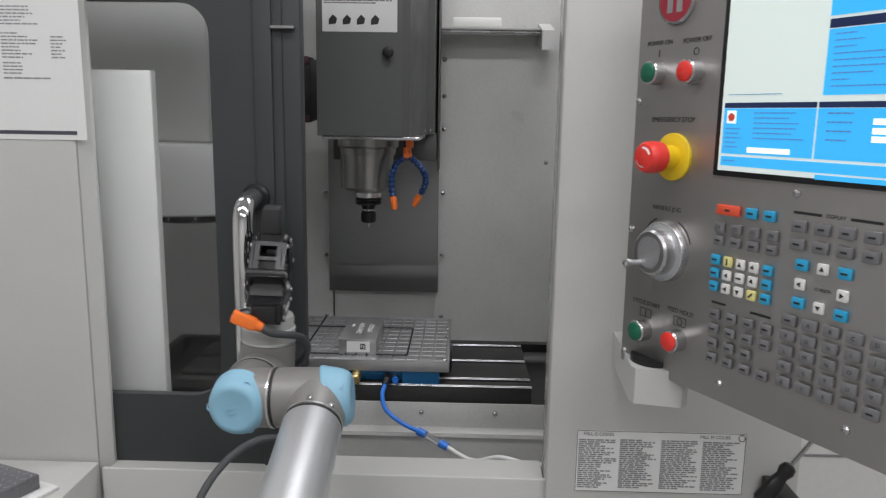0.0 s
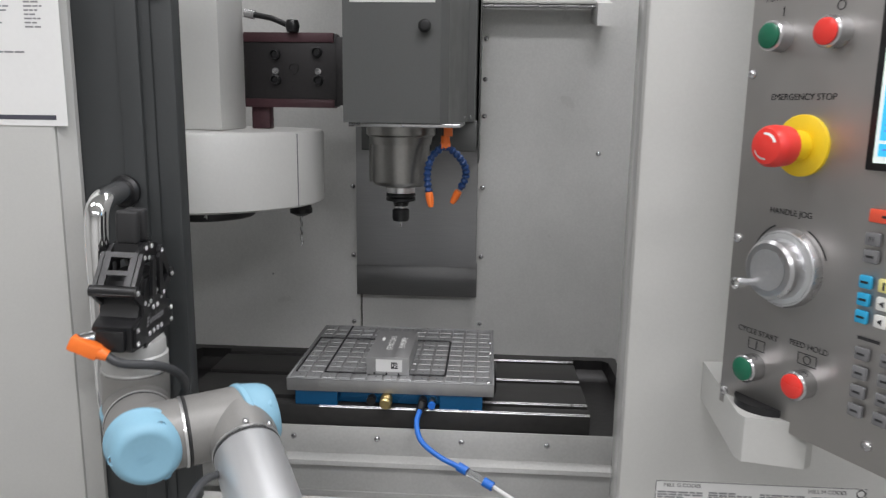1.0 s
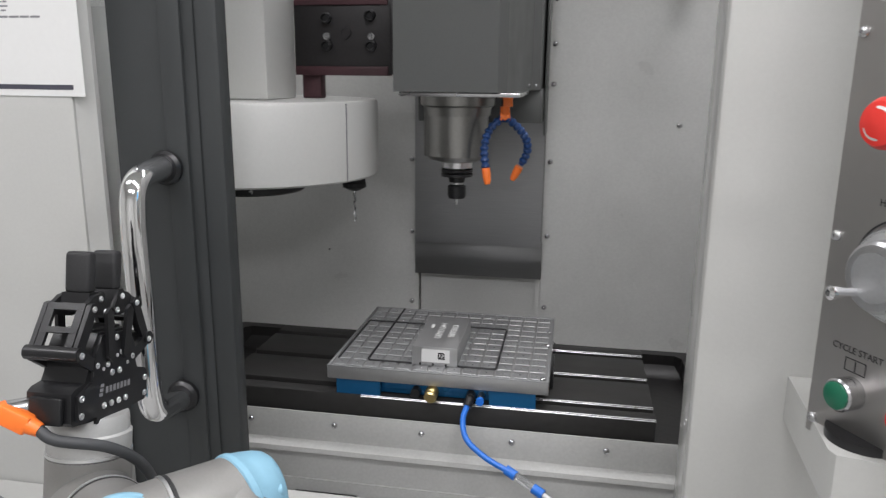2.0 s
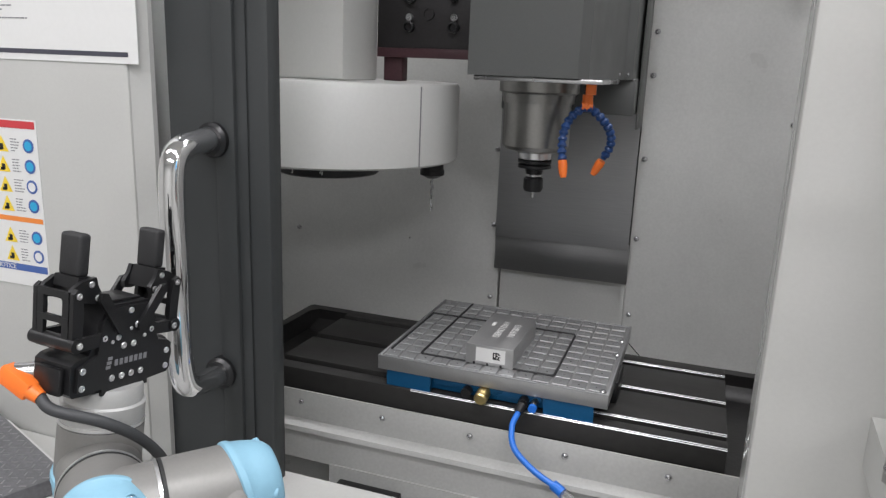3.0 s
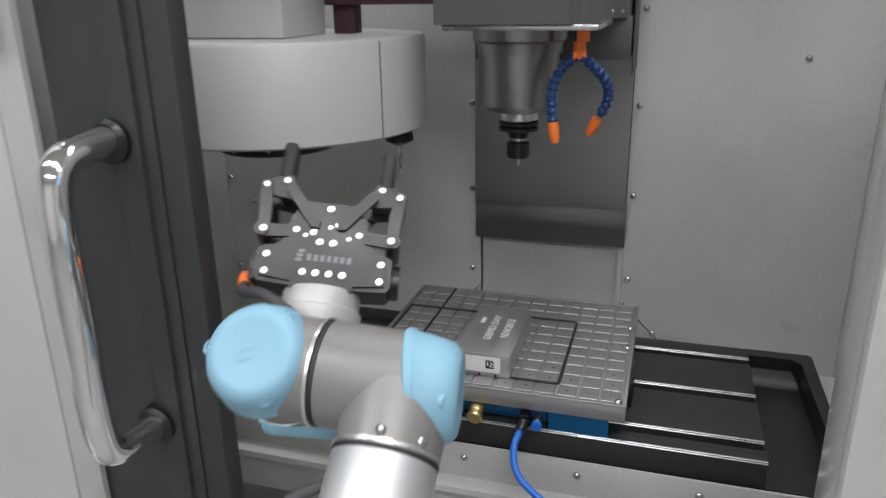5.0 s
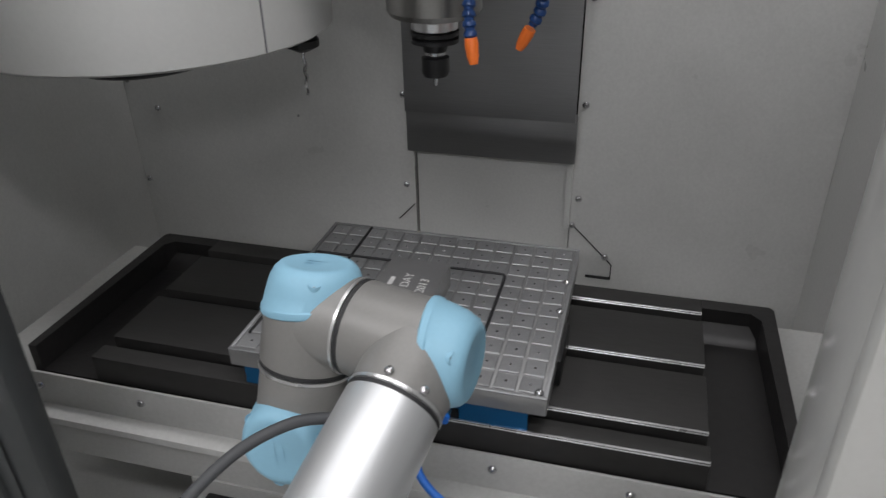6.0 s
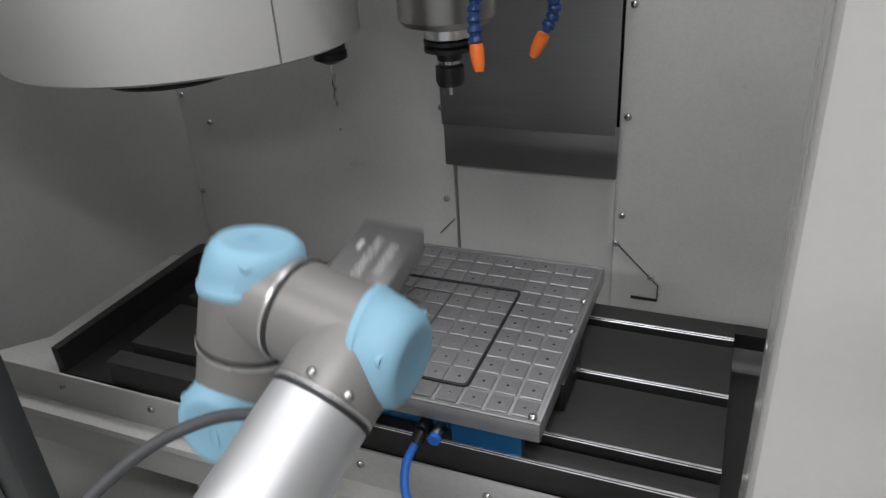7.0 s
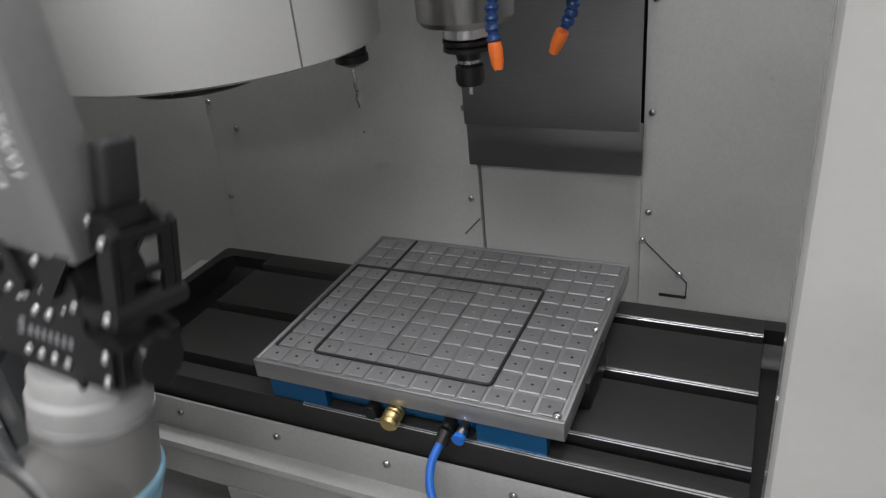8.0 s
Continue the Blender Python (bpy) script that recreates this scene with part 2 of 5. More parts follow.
SCREW = mesh_of("screw", lathe(nb(), [(0.0058, 0), (0.0055, 0.0018), (0.0042, 0.0034), (0.0018, 0.0042), (0.0016, 0.0030), (0, 0.0028)], seg=12), STEEL)


def screw(parent, p, toward, size=1.0, name="screw"):
    ob = new(name, SCREW)
    ob.parent = parent
    ob.matrix_local = Matrix.Translation(p) @ Vector(toward).to_track_quat("Z", "Y").to_matrix().to_4x4() @ Matrix.Scale(size, 4)
    return ob


# ---- the room ----
solid("floor", box(nb(), -3.5, 3.5, -3.5, 3.2, -0.1, 0), CONCRETE, "grey concrete workshop floor", "floor", "structure", 0)
solid("ceiling", box(nb(), -3.5, 3.5, -3.5, 3.2, 3.0, 3.1), SHOPWALL, "white workshop ceiling", "ceiling", "structure", 0)
solid("wall_south", box(nb(), -3.5, 3.5, -3.6, -3.5, 0, 3), SHOPWALL, "pale workshop wall", "wall", "structure", 0)
solid("wall_west", box(nb(), -3.6, -3.5, -3.5, 3.2, 0, 3), SHOPWALL, "pale workshop wall", "wall", "structure", 0)
solid("wall_east", box(nb(), 3.5, 3.6, -3.5, 3.2, 0, 3), SHOPWALL, "pale workshop wall", "wall", "structure", 0)
wall_n = solid("wall_north", box(nb(), -3.5, 3.5, 3.1, 3.2, 0, 3), SHOPWALL, "white painted block wall", "wall", "structure", 0)

# ---- machine enclosure ----
ZT = 2.05
left_panel = solid("front_panel_left", box(nb(), -1.75, -0.584, 1.166, 1.186, 0.30, ZT, 0.006), PAINT, "pale grey painted sheet metal enclosure panel", "panel", "structure")
part("return_edge", prism(nb(), [(-0.5835, 1.169), (-0.566, 1.186), (-0.566, 1.194), (-0.5835, 1.190)], 0.30, ZT), PAINT, left_panel)
right_panel = solid("front_panel_right", box(nb(), 0.179, 0.592, 1.132, 1.150, 0.30, ZT, 0.005), PAINT, "pale grey painted sheet metal enclosure column", "panel", "structure")
part("return_edge", box(nb(), 0.181, 0.190, 1.150, 1.211, 0.30, ZT, 0.002), GLOSSPAINT, right_panel)
part("side_skin", box(nb(), 0.574, 0.592, 1.150, 2.14, 0.30, ZT), PAINT, right_panel)
sill = solid("front_sill", box(nb(), -0.572, 0.60, 1.150, 1.158, 0.30, 0.846, 0.003), PAINT, "pale grey sheet metal sill below the door opening", "sill", "structure")
part("sill_top", box(nb(), -0.566, 0.179, 1.158, 1.235, 0.828, 0.838), PAINT, sill)
solid("wall_back_left", box(nb(), -0.975, -0.344, 2.122, 2.14, 0.55, ZT), PAINT_IN, "grey painted inner back panel", "wall", "structure")
solid("wall_back_right", box(nb(), -0.034, 0.43, 2.122, 2.14, 0.55, ZT), PAINT_IN, "grey painted inner back panel", "wall", "structure")
solid("wall_back_middle", box(nb(), -0.340, -0.036, 2.130, 2.142, 0.55, 0.99), PAINT_IN, "grey inner panel under the column cover", "wall", "structure")
solid("wall_back_gap", box(nb(), -0.36, -0.02, 2.1425, 2.16, 0.55, ZT), BLACK, "dark gap behind the column cover", "wall", "structure")
solid("wall_inner_left", box(nb(), -0.995, -0.976, 1.19, 2.14, 0.55, ZT), PAINT_IN, "grey painted inner side panel", "wall", "structure")
solid("wall_inner_right", box(nb(), 0.40, 0.42, 1.152, 2.12, 0.55, ZT), PAINT_IN, "grey painted inner side panel", "wall", "structure")
solid("pan", box(nb(), -0.995, 0.42, 1.16, 2.14, 0.55, 0.60), PAINT_IN, "grey chip pan under the table", "pan", "structure")
SCREW_ROWS = [(-0.021, z) for z in (0.857, 1.041, 1.225, 1.408, 1.50, 1.60)] + [(-0.362, z) for z in (0.853, 1.038, 1.222)] + [(0.038, 0.737), (-0.03, 0.80), (-0.583, 0.98), (0.272, 1.318), (-0.905, 0.973), (-0.965, 0.806), (-0.965, 1.03)]
for sx, sz in SCREW_ROWS:
    screw(bpy.data.objects["wall_back_right" if sx > -0.1 else "wall_back_left"], (sx, 2.122, sz), (0, -1, 0), 0.5 if abs(sx + 0.583) < 0.01 else 1.15)

for pts in ([(-0.030, 2.1205, 0.805), (-0.022, 2.1205, 0.795), (0.052, 2.1205, 0.722), (0.052, 2.1205, 0.690)], [(-0.346, 2.1205, 0.812), (-0.38, 2.1205, 0.775)]):
    part("panel_seam", sweep(nb(), pts, 0.0012, 6), INK, bpy.data.objects["wall_back_right" if pts[0][0] > -0.1 else "wall_back_left"])

part("panel_notch", box(nb(), 0.004, 0.052, 2.1190, 2.1215, 0.6885, 0.6935), INK, bpy.data.objects["wall_back_right"])

# column cover
column_cover = thing("column_cover", "dark brushed steel telescoping way cover", "way cover")
part("upper_plate", box(nb(), -0.346, -0.034, 2.082, 2.088, 1.02, ZT), COVER, column_cover)
part("lower_plate", box(nb(), -0.349, -0.031, 2.096, 2.102, 0.936, 1.03, 0.002), COVER, column_cover)
part("side_strip", box(nb(), -0.044, -0.034, 2.104, 2.128, 0.80, 0.94), PAINT_IN, column_cover)

# ---- table ----
table = thing("machine_table", "long black T-slotted machine table with drip troughs", "table")
TX0, TX1, TY0, TY1, TZ = -0.657, 0.276, 1.437, 1.751, 0.900
LX0, LX1 = -0.560, 0.183
# floor of the casting with a drip trough at each end, open to the front
part("casting", box(nb(), TX0, TX1, TY0 + 0.002, TY1, 0.80, 0.862), CAST, table)
b = prism(nb(), [(TX0, TY0 + 0.002), (TX0 + 0.012, TY0 + 0.002), (TX0 + 0.018, TY1 - 0.036), (TX0 + 0.030, TY1 - 0.022), (LX0, TY1 - 0.022), (LX0, TY1), (TX0 + 0.005, TY1), (TX0, TY1 - 0.006)], 0.862, TZ)
part("trough_rim", b, CAST, table)
b = prism(nb(), [(TX1, TY0 + 0.002), (TX1, TY1 - 0.006), (TX1 - 0.005, TY1), (LX1, TY1), (LX1, TY1 - 0.022), (TX1 - 0.030, TY1 - 0.022), (TX1 - 0.018, TY1 - 0.036), (TX1 - 0.013, TY0 + 0.002)], 0.862, TZ)
part("trough_rim", b, CAST, table)
for cx0, cx1 in ((TX0 + 0.020, LX0), (LX1, TX1 - 0.020)):
    part("trough_ramp", prism(nb(), [(TY1 - 0.023, 0.862), (TY1 - 0.050, 0.862), (TY1 - 0.034, 0.867), (TY1 - 0.023, 0.880)], cx0, cx1, Matrix(((0, 0, 1, 0), (1, 0, 0, 0), (0, 1, 0, 0), (0, 0, 0, 1)))), CAST, table)
# T-slots: four lands with a bright front edge each, painted where it glints
SLOT = (1.473, 1.591, 1.706)
edges = [TY0] + [v for s in SLOT for v in (s - 0.009, s + 0.009)] + [TY1]
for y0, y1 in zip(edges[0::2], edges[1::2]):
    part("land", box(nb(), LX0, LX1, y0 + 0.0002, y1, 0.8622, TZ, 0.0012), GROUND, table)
    # bright strip starts at x = -0.30: the reflected light is built into it
    part("slot_edge_glint", prism(nb(), [(y0 - 0.0004, TZ - 0.0022), (y0 + 0.0012, TZ + 0.0004), (y0 + 0.0030, TZ + 0.0005), (y0 + 0.0006, TZ - 0.0032)], -0.30, LX1 - 0.0005, Matrix(((0, 0, 1, 0), (1, 0, 0, 0), (0, 1, 0, 0), (0, 0, 0, 1)))), EDGE, table)
    if y0 > TY0:
        part("slot_floor", box(nb(), LX0, LX1, y0 - 0.018, y0, 0.8620, 0.872), CAST, table)
# apron in front of the table
YZ = Matrix(((0, 0, 1, 0), (1, 0, 0, 0), (0, 1, 0, 0), (0, 0, 0, 1)))
apron = thing("table_apron", "grey painted sheet metal apron along the table front", "apron")
part("upper_sheet", box(nb(), -0.86, 0.395, 1.4305, 1.4345, 0.800, 0.864, 0.001), APRONPAINT, apron)
part("lip", prism(nb(), [(1.4305, 0.812), (1.411, 0.807), (1.409, 0.799), (1.4305, 0.797)], -0.86, 0.395, YZ), APRONPAINT, apron)
part("lower_sheet", box(nb(), -0.86, 0.395, 1.416, 1.420, 0.745, 0.798), APRONPAINT, apron)
part("skirt_sheet", box(nb(), -0.434, 0.395, 1.4125, 1.4155, 0.61, 0.748), APRONPAINT, apron)
drain = thing("drain_box", "black drain box with two screws under the apron", "drain box")
part("box", box(nb(), -0.413, -0.300, 1.384, 1.4122, 0.66, 0.727, 0.003), BLACK, drain)
screw(drain, (-0.385, 1.384, 0.712), (0, -1, 0), 0.7)
screw(drain, (-0.325, 1.384, 0.712), (0, -1, 0), 0.7)
part("end_flange", prism(nb(), [(-0.80, 1.4355), (-0.659, 1.4355), (-0.659, 1.763), (-0.735, 1.763), (-0.74, 1.50)], 0.856, 0.860), APRONPAINT, apron)
part("end_flange", prism(nb(), [(0.278, 1.4355), (0.395, 1.4355), (0.395, 1.766), (0.278, 1.766)], 0.856, 0.860), APRONPAINT, apron)
for i in range(-1, 6):
    screw(apron, (-0.497 + 0.1515 * i, 1.4305, 0.843), (0, -1, 0), 0.95)

# ---- sliding door ----
door = thing("sliding_door", "charcoal sliding machine door with a glazed window", "door", m=pose(0, 0, 0))
# coordinates for the open door
DX1, DX0 = -0.402, -1.02
WX0, WX1, WZ0, WZ1 = DX0 + 0.06, -0.548, 0.962, 1.615


def rounded(x0, x1, z0, z1, r, n=8):
    out = []
    for cx, cz, a in ((x1 - r, z0 + r, -90), (x1 - r, z1 - r, 0), (x0 + r, z1 - r, 90), (x0 + r, z0 + r, 180)):
        out += [(cx + r * math.cos(radians(a + 90 * i / n)), cz + r * math.sin(radians(a + 90 * i / n))) for i in range(n + 1)]
    return out


b = nb()
hole = rounded(WX0, WX1, WZ0, WZ1, 0.05)
outer = []
for x, z in hole:
    outer.append((DX1 - 0.03 if x > (WX0 + WX1) / 2 else DX0, ZT - 0.03 if z > (WZ0 + WZ1) / 2 else 0.834))
for y in (1.196, 1.212):
    hv = [b.verts.new((x, y, z)) for x, z in hole]
    ov = [b.verts.new((x, y, z)) for x, z in outer]
    n = len(hole)
    for i in range(n):
        j = (i + 1) % n
        f = [hv[i], hv[j], ov[j], ov[i]]
        if (ov[i].co - ov[j].co).length < 1e-6:
            f = [hv[i], hv[j], ov[i]]
        b.faces.new(f)
    if y < 1.2:
        first = hv
    else:
        for i in range(n):
            b.faces.new((first[i], first[(i + 1) % n], hv[(i + 1) % n], hv[i]))
door_skin = part("door_skin", b, DARK, door)
part("edge_post", box(nb(), DX1 - 0.045, DX1, 1.198, 1.228, 0.834, ZT - 0.03, 0.006), DARK, door)
part("edge_rib", box(nb(), DX1 - 0.075, DX1 - 0.045, 1.190, 1.204, 0.834, ZT - 0.03, 0.003), DARK, door)
pane = part("pane", box(nb(), WX0 - 0.01, WX1 + 0.01, 1.2135, 1.2165, WZ0 - 0.01, WZ1 + 0.01), GLASS, door, "clear window pane")
pane.visible_shadow = False
HX = -0.477
handle = part("handle", sweep(nb(), spline([(HX, 1.194, 1.309), (HX, 1.165, 1.309), (HX, 1.122, 1.300), (HX, 1.108, 1.262), (HX, 1.108, 1.150), (HX, 1.108, 1.042), (HX, 1.122, 1.005), (HX, 1.165, 0.996), (HX, 1.194, 0.996)], 8), 0.0155, 20), CHROME, door, "polished chrome tubular pull handle")
for hz in (1.309, 0.996):
    part("ferrule", lathe(nb(), [(0.022, 0), (0.022, 0.012), (0.018, 0.016), (0.0155, 0.016)], Matrix.Translation((HX, 1.196, hz)) @ pose(0, 0, 0, 90)), BLACK, handle)
part("stop_bracket", box(nb(), DX1 - 0.045, DX1 - 0.008, 1.186, 1.198, 1.575, 1.579), STEEL, door)

# splash panel standing behind the window
splash = solid("inner_splash_panel", box(nb(), -0.70, -0.492, 1.246, 1.250, 0.941, 1.511, 0.001), PAINT, "grey inner splash panel beside the door opening", "panel", "structure")
part("folded_edge", box(nb(), -0.498, -0.492, 1.2503, 1.266, 0.941, 1.511), PAINT, splash)

# ---- spindle head ----
head = thing("milling_head", "graphite painted spindle head with black knob", "spindle head")
part("housing", prism(nb(), [(-0.286, 1.62), (-0.101, 1.62), (-0.086, 1.640), (-0.060, 1.870), (-0.057, 1.880), (-0.042, 1.895), (-0.034, 2.075), (-0.286, 2.075)], 1.398, 2.02), HEAD, head, smooth=12)
part("side_rail", box(nb(), -0.0335, -0.0300, 1.95, 2.075, 1.30, 2.02, 0.003), HEAD, head)
part("skirt", box(nb(), -0.300, -0.036, 1.90, 2.075, 1.33, 1.40, 0.003), HEAD, head)
knob = part("knob", lathe(nb(), [(0.005, 0), (0.005, 0.006), (0.011, 0.010), (0.012, 0.018), (0.008, 0.024), (0, 0.025)], Matrix.Translation((-0.130, 1.62, 1.575)) @ pose(0, 0, 0, 90)), BLACK, head)
part("bottom_plate", box(nb(), -0.278, -0.062, 1.628, 1.86, 1.390, 1.398, 0.002), STEEL, head)
decal = part("warning_decal", box(nb(), -0.272, -0.112, 1.6185, 1.6198, 1.618, 1.72), PAPER, head, "white instruction decal with pictograms")
part("print", bars(nb(), -0.268, -0.116, 1.712, 8, 0.005, 0.0022, Matrix.Translation((0, 1.6183, 0)) @ pose(0, 0, 0, 90), 4), INK, decal)
for i in range(4):
    pb = box(nb(), -0.262 + 0.030 * i, -0.237 + 0.030 * i, 1.6181, 1.6184, 1.628, 1.656)
    part("pictogram", pb, PAPER, decal)
    part("pictogram_shape", prism(nb(), [(-0.258 + 0.03 * i, 1.632), (-0.243 + 0.03 * i, 1.634), (-0.240 + 0.03 * i, 1.645), (-0.249 + 0.03 * i, 1.653), (-0.258 + 0.03 * i, 1.643)], -1.6180, -1.6176, Matrix(((1, 0, 0, 0), (0, 0, -1, 0), (0, 1, 0, 0), (0, 0, 0, 1)))), INK, decal)
for sx, sy in ((-0.0625, 1.850), (-0.0500, 1.886)):
    screw(head, (sx, sy, 1.408), (1, -0.3, 0), 0.6)

SX, SY = -0.191, 1.755
spindle = thing("spindle", "machined steel spindle with a tool holder", "spindle", m=pose(SX, SY, 0))
part("flange", lathe(nb(), [(0.072, 1.390), (0.072, 1.372), (0.066, 1.368), (0.064, 1.352)]), SPIN, spindle)
part("body", lathe(nb(), [(0.060, 1.368), (0.060, 1.275), (0.055, 1.268), (0.032, 1.262)]), SPIN, spindle)
part("side_cylinder", cyl(nb(), (-0.052, 0.03, 1.27), (-0.052, 0.03, 1.37), 0.020), SPIN, spindle)
part("nose", lathe(nb(), [(0.030, 1.264), (0.030, 1.251), (0.026, 1.249)]), EDGE, spindle)
holder = part("tool_holder", lathe(nb(), [(0.018, 1.250), (0.031, 1.248), (0.031, 1.243), (0.027, 1.241), (0.031, 1.239), (0.031, 1.234), (0.017, 1.231), (0.015, 1.222)]), BLACK, spindle)
part("collet_nut", lathe(nb(), [(0.013, 1.224), (0.0135, 1.216), (0.018, 1.214), (0.0185, 1.196), (0.016, 1.190), (0.006, 1.189)], seg=24), BLACK, holder)
part("collar", lathe(nb(), [(0.0145, 1.2240), (0.0145, 1.2180)]), STEEL, holder)
part("end_mill", cyl(nb(), (0, 0, 1.191), (0, 0, 1.177), 0.003, seg=10), STEEL, holder)


# segmented coolant hoses
def coolant_hose(name, ctrl, label):
    h = thing(name, label, "coolant hose", "coolant hoses on the spindle head")
    pts = spline(ctrl, 16)
    step = 0.0105
    run, seg_pts = 0.0, [pts[0]]
    for p, q in zip(pts, pts[1:]):
        run += (q - p).length
        if run >= step:
            seg_pts.append(q)
            run = 0.0
    for p, q in zip(seg_pts, seg_pts[1:]):
        d = (q - p)
        m = Matrix.Translation(p) @ d.to_track_quat("Z", "Y").to_matrix().to_4x4()
        L = d.length
        part("hose_segment", lathe(nb(), [(0.0052, -0.002), (0.0078, 0.001), (0.0082, L * 0.45), (0.0060, L * 0.62), (0.0052, L)], m, 14), LOCBLUE, h)
    d = pts[-1] - pts[-3]
    m = Matrix.Translation(pts[-1]) @ d.to_track_quat("Z", "Y").to_matrix().to_4x4()
    part("nozzle", lathe(nb(), [(0.0075, -0.004), (0.0082, 0.004), (0.0070, 0.018), (0.0048, 0.026), (0.003, 0.026)], m, 16), ORANGE, h, "orange plastic nozzle")
    return h


coolant_hose("coolant_hose", [(-0.098, 1.705, 1.352), (-0.118, 1.696, 1.335), (-0.128, 1.686, 1.310), (-0.128, 1.677, 1.282), (-0.124, 1.672, 1.257)], "blue segmented coolant hose hanging straight")
coolant_hose("coolant_hose", [(-0.092, 1.705, 1.352), (-0.072, 1.712, 1.335), (-0.056, 1.728, 1.312), (-0.054, 1.742, 1.285), (-0.070, 1.748, 1.253)], "blue segmented coolant hose curving outwards")
valve = thing("coolant_valve", "orange coolant valve with lever under the head", "valve")
b = cyl(nb(), (-0.095, 1.705, 1.349), (-0.095, 1.705, 1.372), 0.009)
cyl(b, (-0.104, 1.703, 1.353), (-0.086, 1.707, 1.353), 0.0085)
part("tee", b, ORANGE, valve)
part("lever", box(nb(), -0.098, -0.080, 1.692, 1.698, 1.372, 1.394, 0.002), ORANGE, valve)
part("stem", cyl(nb(), (-0.095, 1.71, 1.36), (-0.095, 1.71, 1.392), 0.008), BLACK, valve)

# ---- tool changer ----
changer = thing("tool_changer", "white umbrella tool changer with a black carousel", "tool changer")
part("column_box", box(nb(), -0.80, -0.534, 1.65, 1.80, 1.378, 2.0, 0.004), WHITE, changer)
DCX, DCY, DR = -0.626, 1.795, 0.256
part("drum", lathe(nb(), [(DR - 0.006, 1.222), (DR, 1.226), (DR, 1.370), (DR - 0.004, 1.376), (0.1, 1.378)], Matrix.Translation((DCX, DCY, 0)), 96), WHITE, changer, "white enamelled round cover")
part("cover_seam", box(nb(), -0.0012, 0.0012, -0.0008, 0.0012, 1.226, 1.372), GREYINK, changer).matrix_local = pose(DCX + DR * math.cos(radians(-25)), DCY + DR * math.sin(radians(-25)), 0, 0, 0, 65)
disc = part("carousel", lathe(nb(), [(0.03, 1.196), (0.096, 1.197), (0.100, 1.200), (0.100, 1.216), (0.090, 1.224)], Matrix.Translation((-0.600, 1.72, 0)), 64), BLACK, changer, "black numbered carousel disc")
for ang, dig in ((-105, "3"), (-70, "4"), (-140, "2")):
    a = radians(ang)
    lettering(dig, 0.016, Matrix.Translation((-0.600 + 0.1004 * math.cos(a), 1.72 + 0.1004 * math.sin(a), 1.208)) @ pose(0, 0, 0, 90, 0, ang + 90), PAPER, disc, name="number")
TLX, TLY = -0.440, 1.884
part("tool_fork", lathe(nb(), [(0.024, 1.222), (0.024, 1.196), (0.026, 1.194), (0.026, 1.184), (0.018, 1.180), (0.010, 1.176)], Matrix.Translation((TLX, TLY, 0)), 24), BLACK, changer)
drill_pts = [(TLX + 0.0012 * math.cos(k * 0.9), TLY + 0.0012 * math.sin(k * 0.9), 1.178 - 0.0030 * k) for k in range(25)]
part("drill", sweep(nb(), drill_pts, 0.0026, 8), STEEL, changer, "bright twist drill")
bracket = thing("changer_bracket", "dark bolted bracket plate with worn maroon edges", "bracket")
part("plate", box(nb(), -0.536, -0.332, 1.80, 1.83, 1.427, 1.578, 0.003), PEWTER, bracket)
part("top_edge", box(nb(), -0.534, -0.340, 1.796, 1.8335, 1.560, 1.580, 0.002), MAROON, bracket)
part("bottom_edge", box(nb(), -0.534, -0.340, 1.796, 1.8335, 1.424, 1.442, 0.002), MAROON, bracket)
part("side_block", box(nb(), -0.338, -0.300, 1.80, 1.90, 1.43, 1.572, 0.002), PEWTER, bracket)
part("lower_arm", box(nb(), -0.525, -0.485, 1.81, 1.84, 1.378, 1.43, 0.002), MAROON, bracket)
for bx, bz in ((-0.466, 1.535), (-0.376, 1.540), (-0.466, 1.482), (-0.374, 1.482)):
    part("bolt", lathe(nb(), [(0.011, 0), (0.011, 0.011), (0.008, 0.013), (0.006, 0.008), (0, 0.008)], Matrix.Translation((bx, 1.80, bz)) @ pose(0, 0, 0, 90), 20), BLACK, bracket)
for bx, bz in ((-0.466, 1.500), (-0.374, 1.500)):
    part("bright_bolt", lathe(nb(), [(0.007, 0), (0.007, 0.006), (0, 0.007)], Matrix.Translation((bx, 1.80, bz)) @ pose(0, 0, 0, 90), 16), STEEL, bracket)
part("boss", lathe(nb(), [(0.012, 0), (0.012, 0.003), (0.008, 0.003), (0.008, 0.001), (0, 0.001)], Matrix.Translation((-0.428, 1.80, 1.507)) @ pose(0, 0, 0, 90), 24), PEWTER, bracket)
rod = thing("changer_rod", "black rod with steel fitting above the bracket", "rod")
part("rod", sweep(nb(), [(-0.52, 1.79, 1.617), (-0.47, 1.79, 1.608), (-0.43, 1.79, 1.592)], 0.006), BLACK, rod)
part("fitting", cyl(nb(), (-0.526, 1.79, 1.618), (-0.505, 1.79, 1.614), 0.0095), STEEL, rod)
part("knuckle", lathe(nb(), [(0.012, -0.012), (0.015, 0), (0.012, 0.012)], Matrix.Translation((-0.425, 1.79, 1.592)), 20), BLACK, rod)

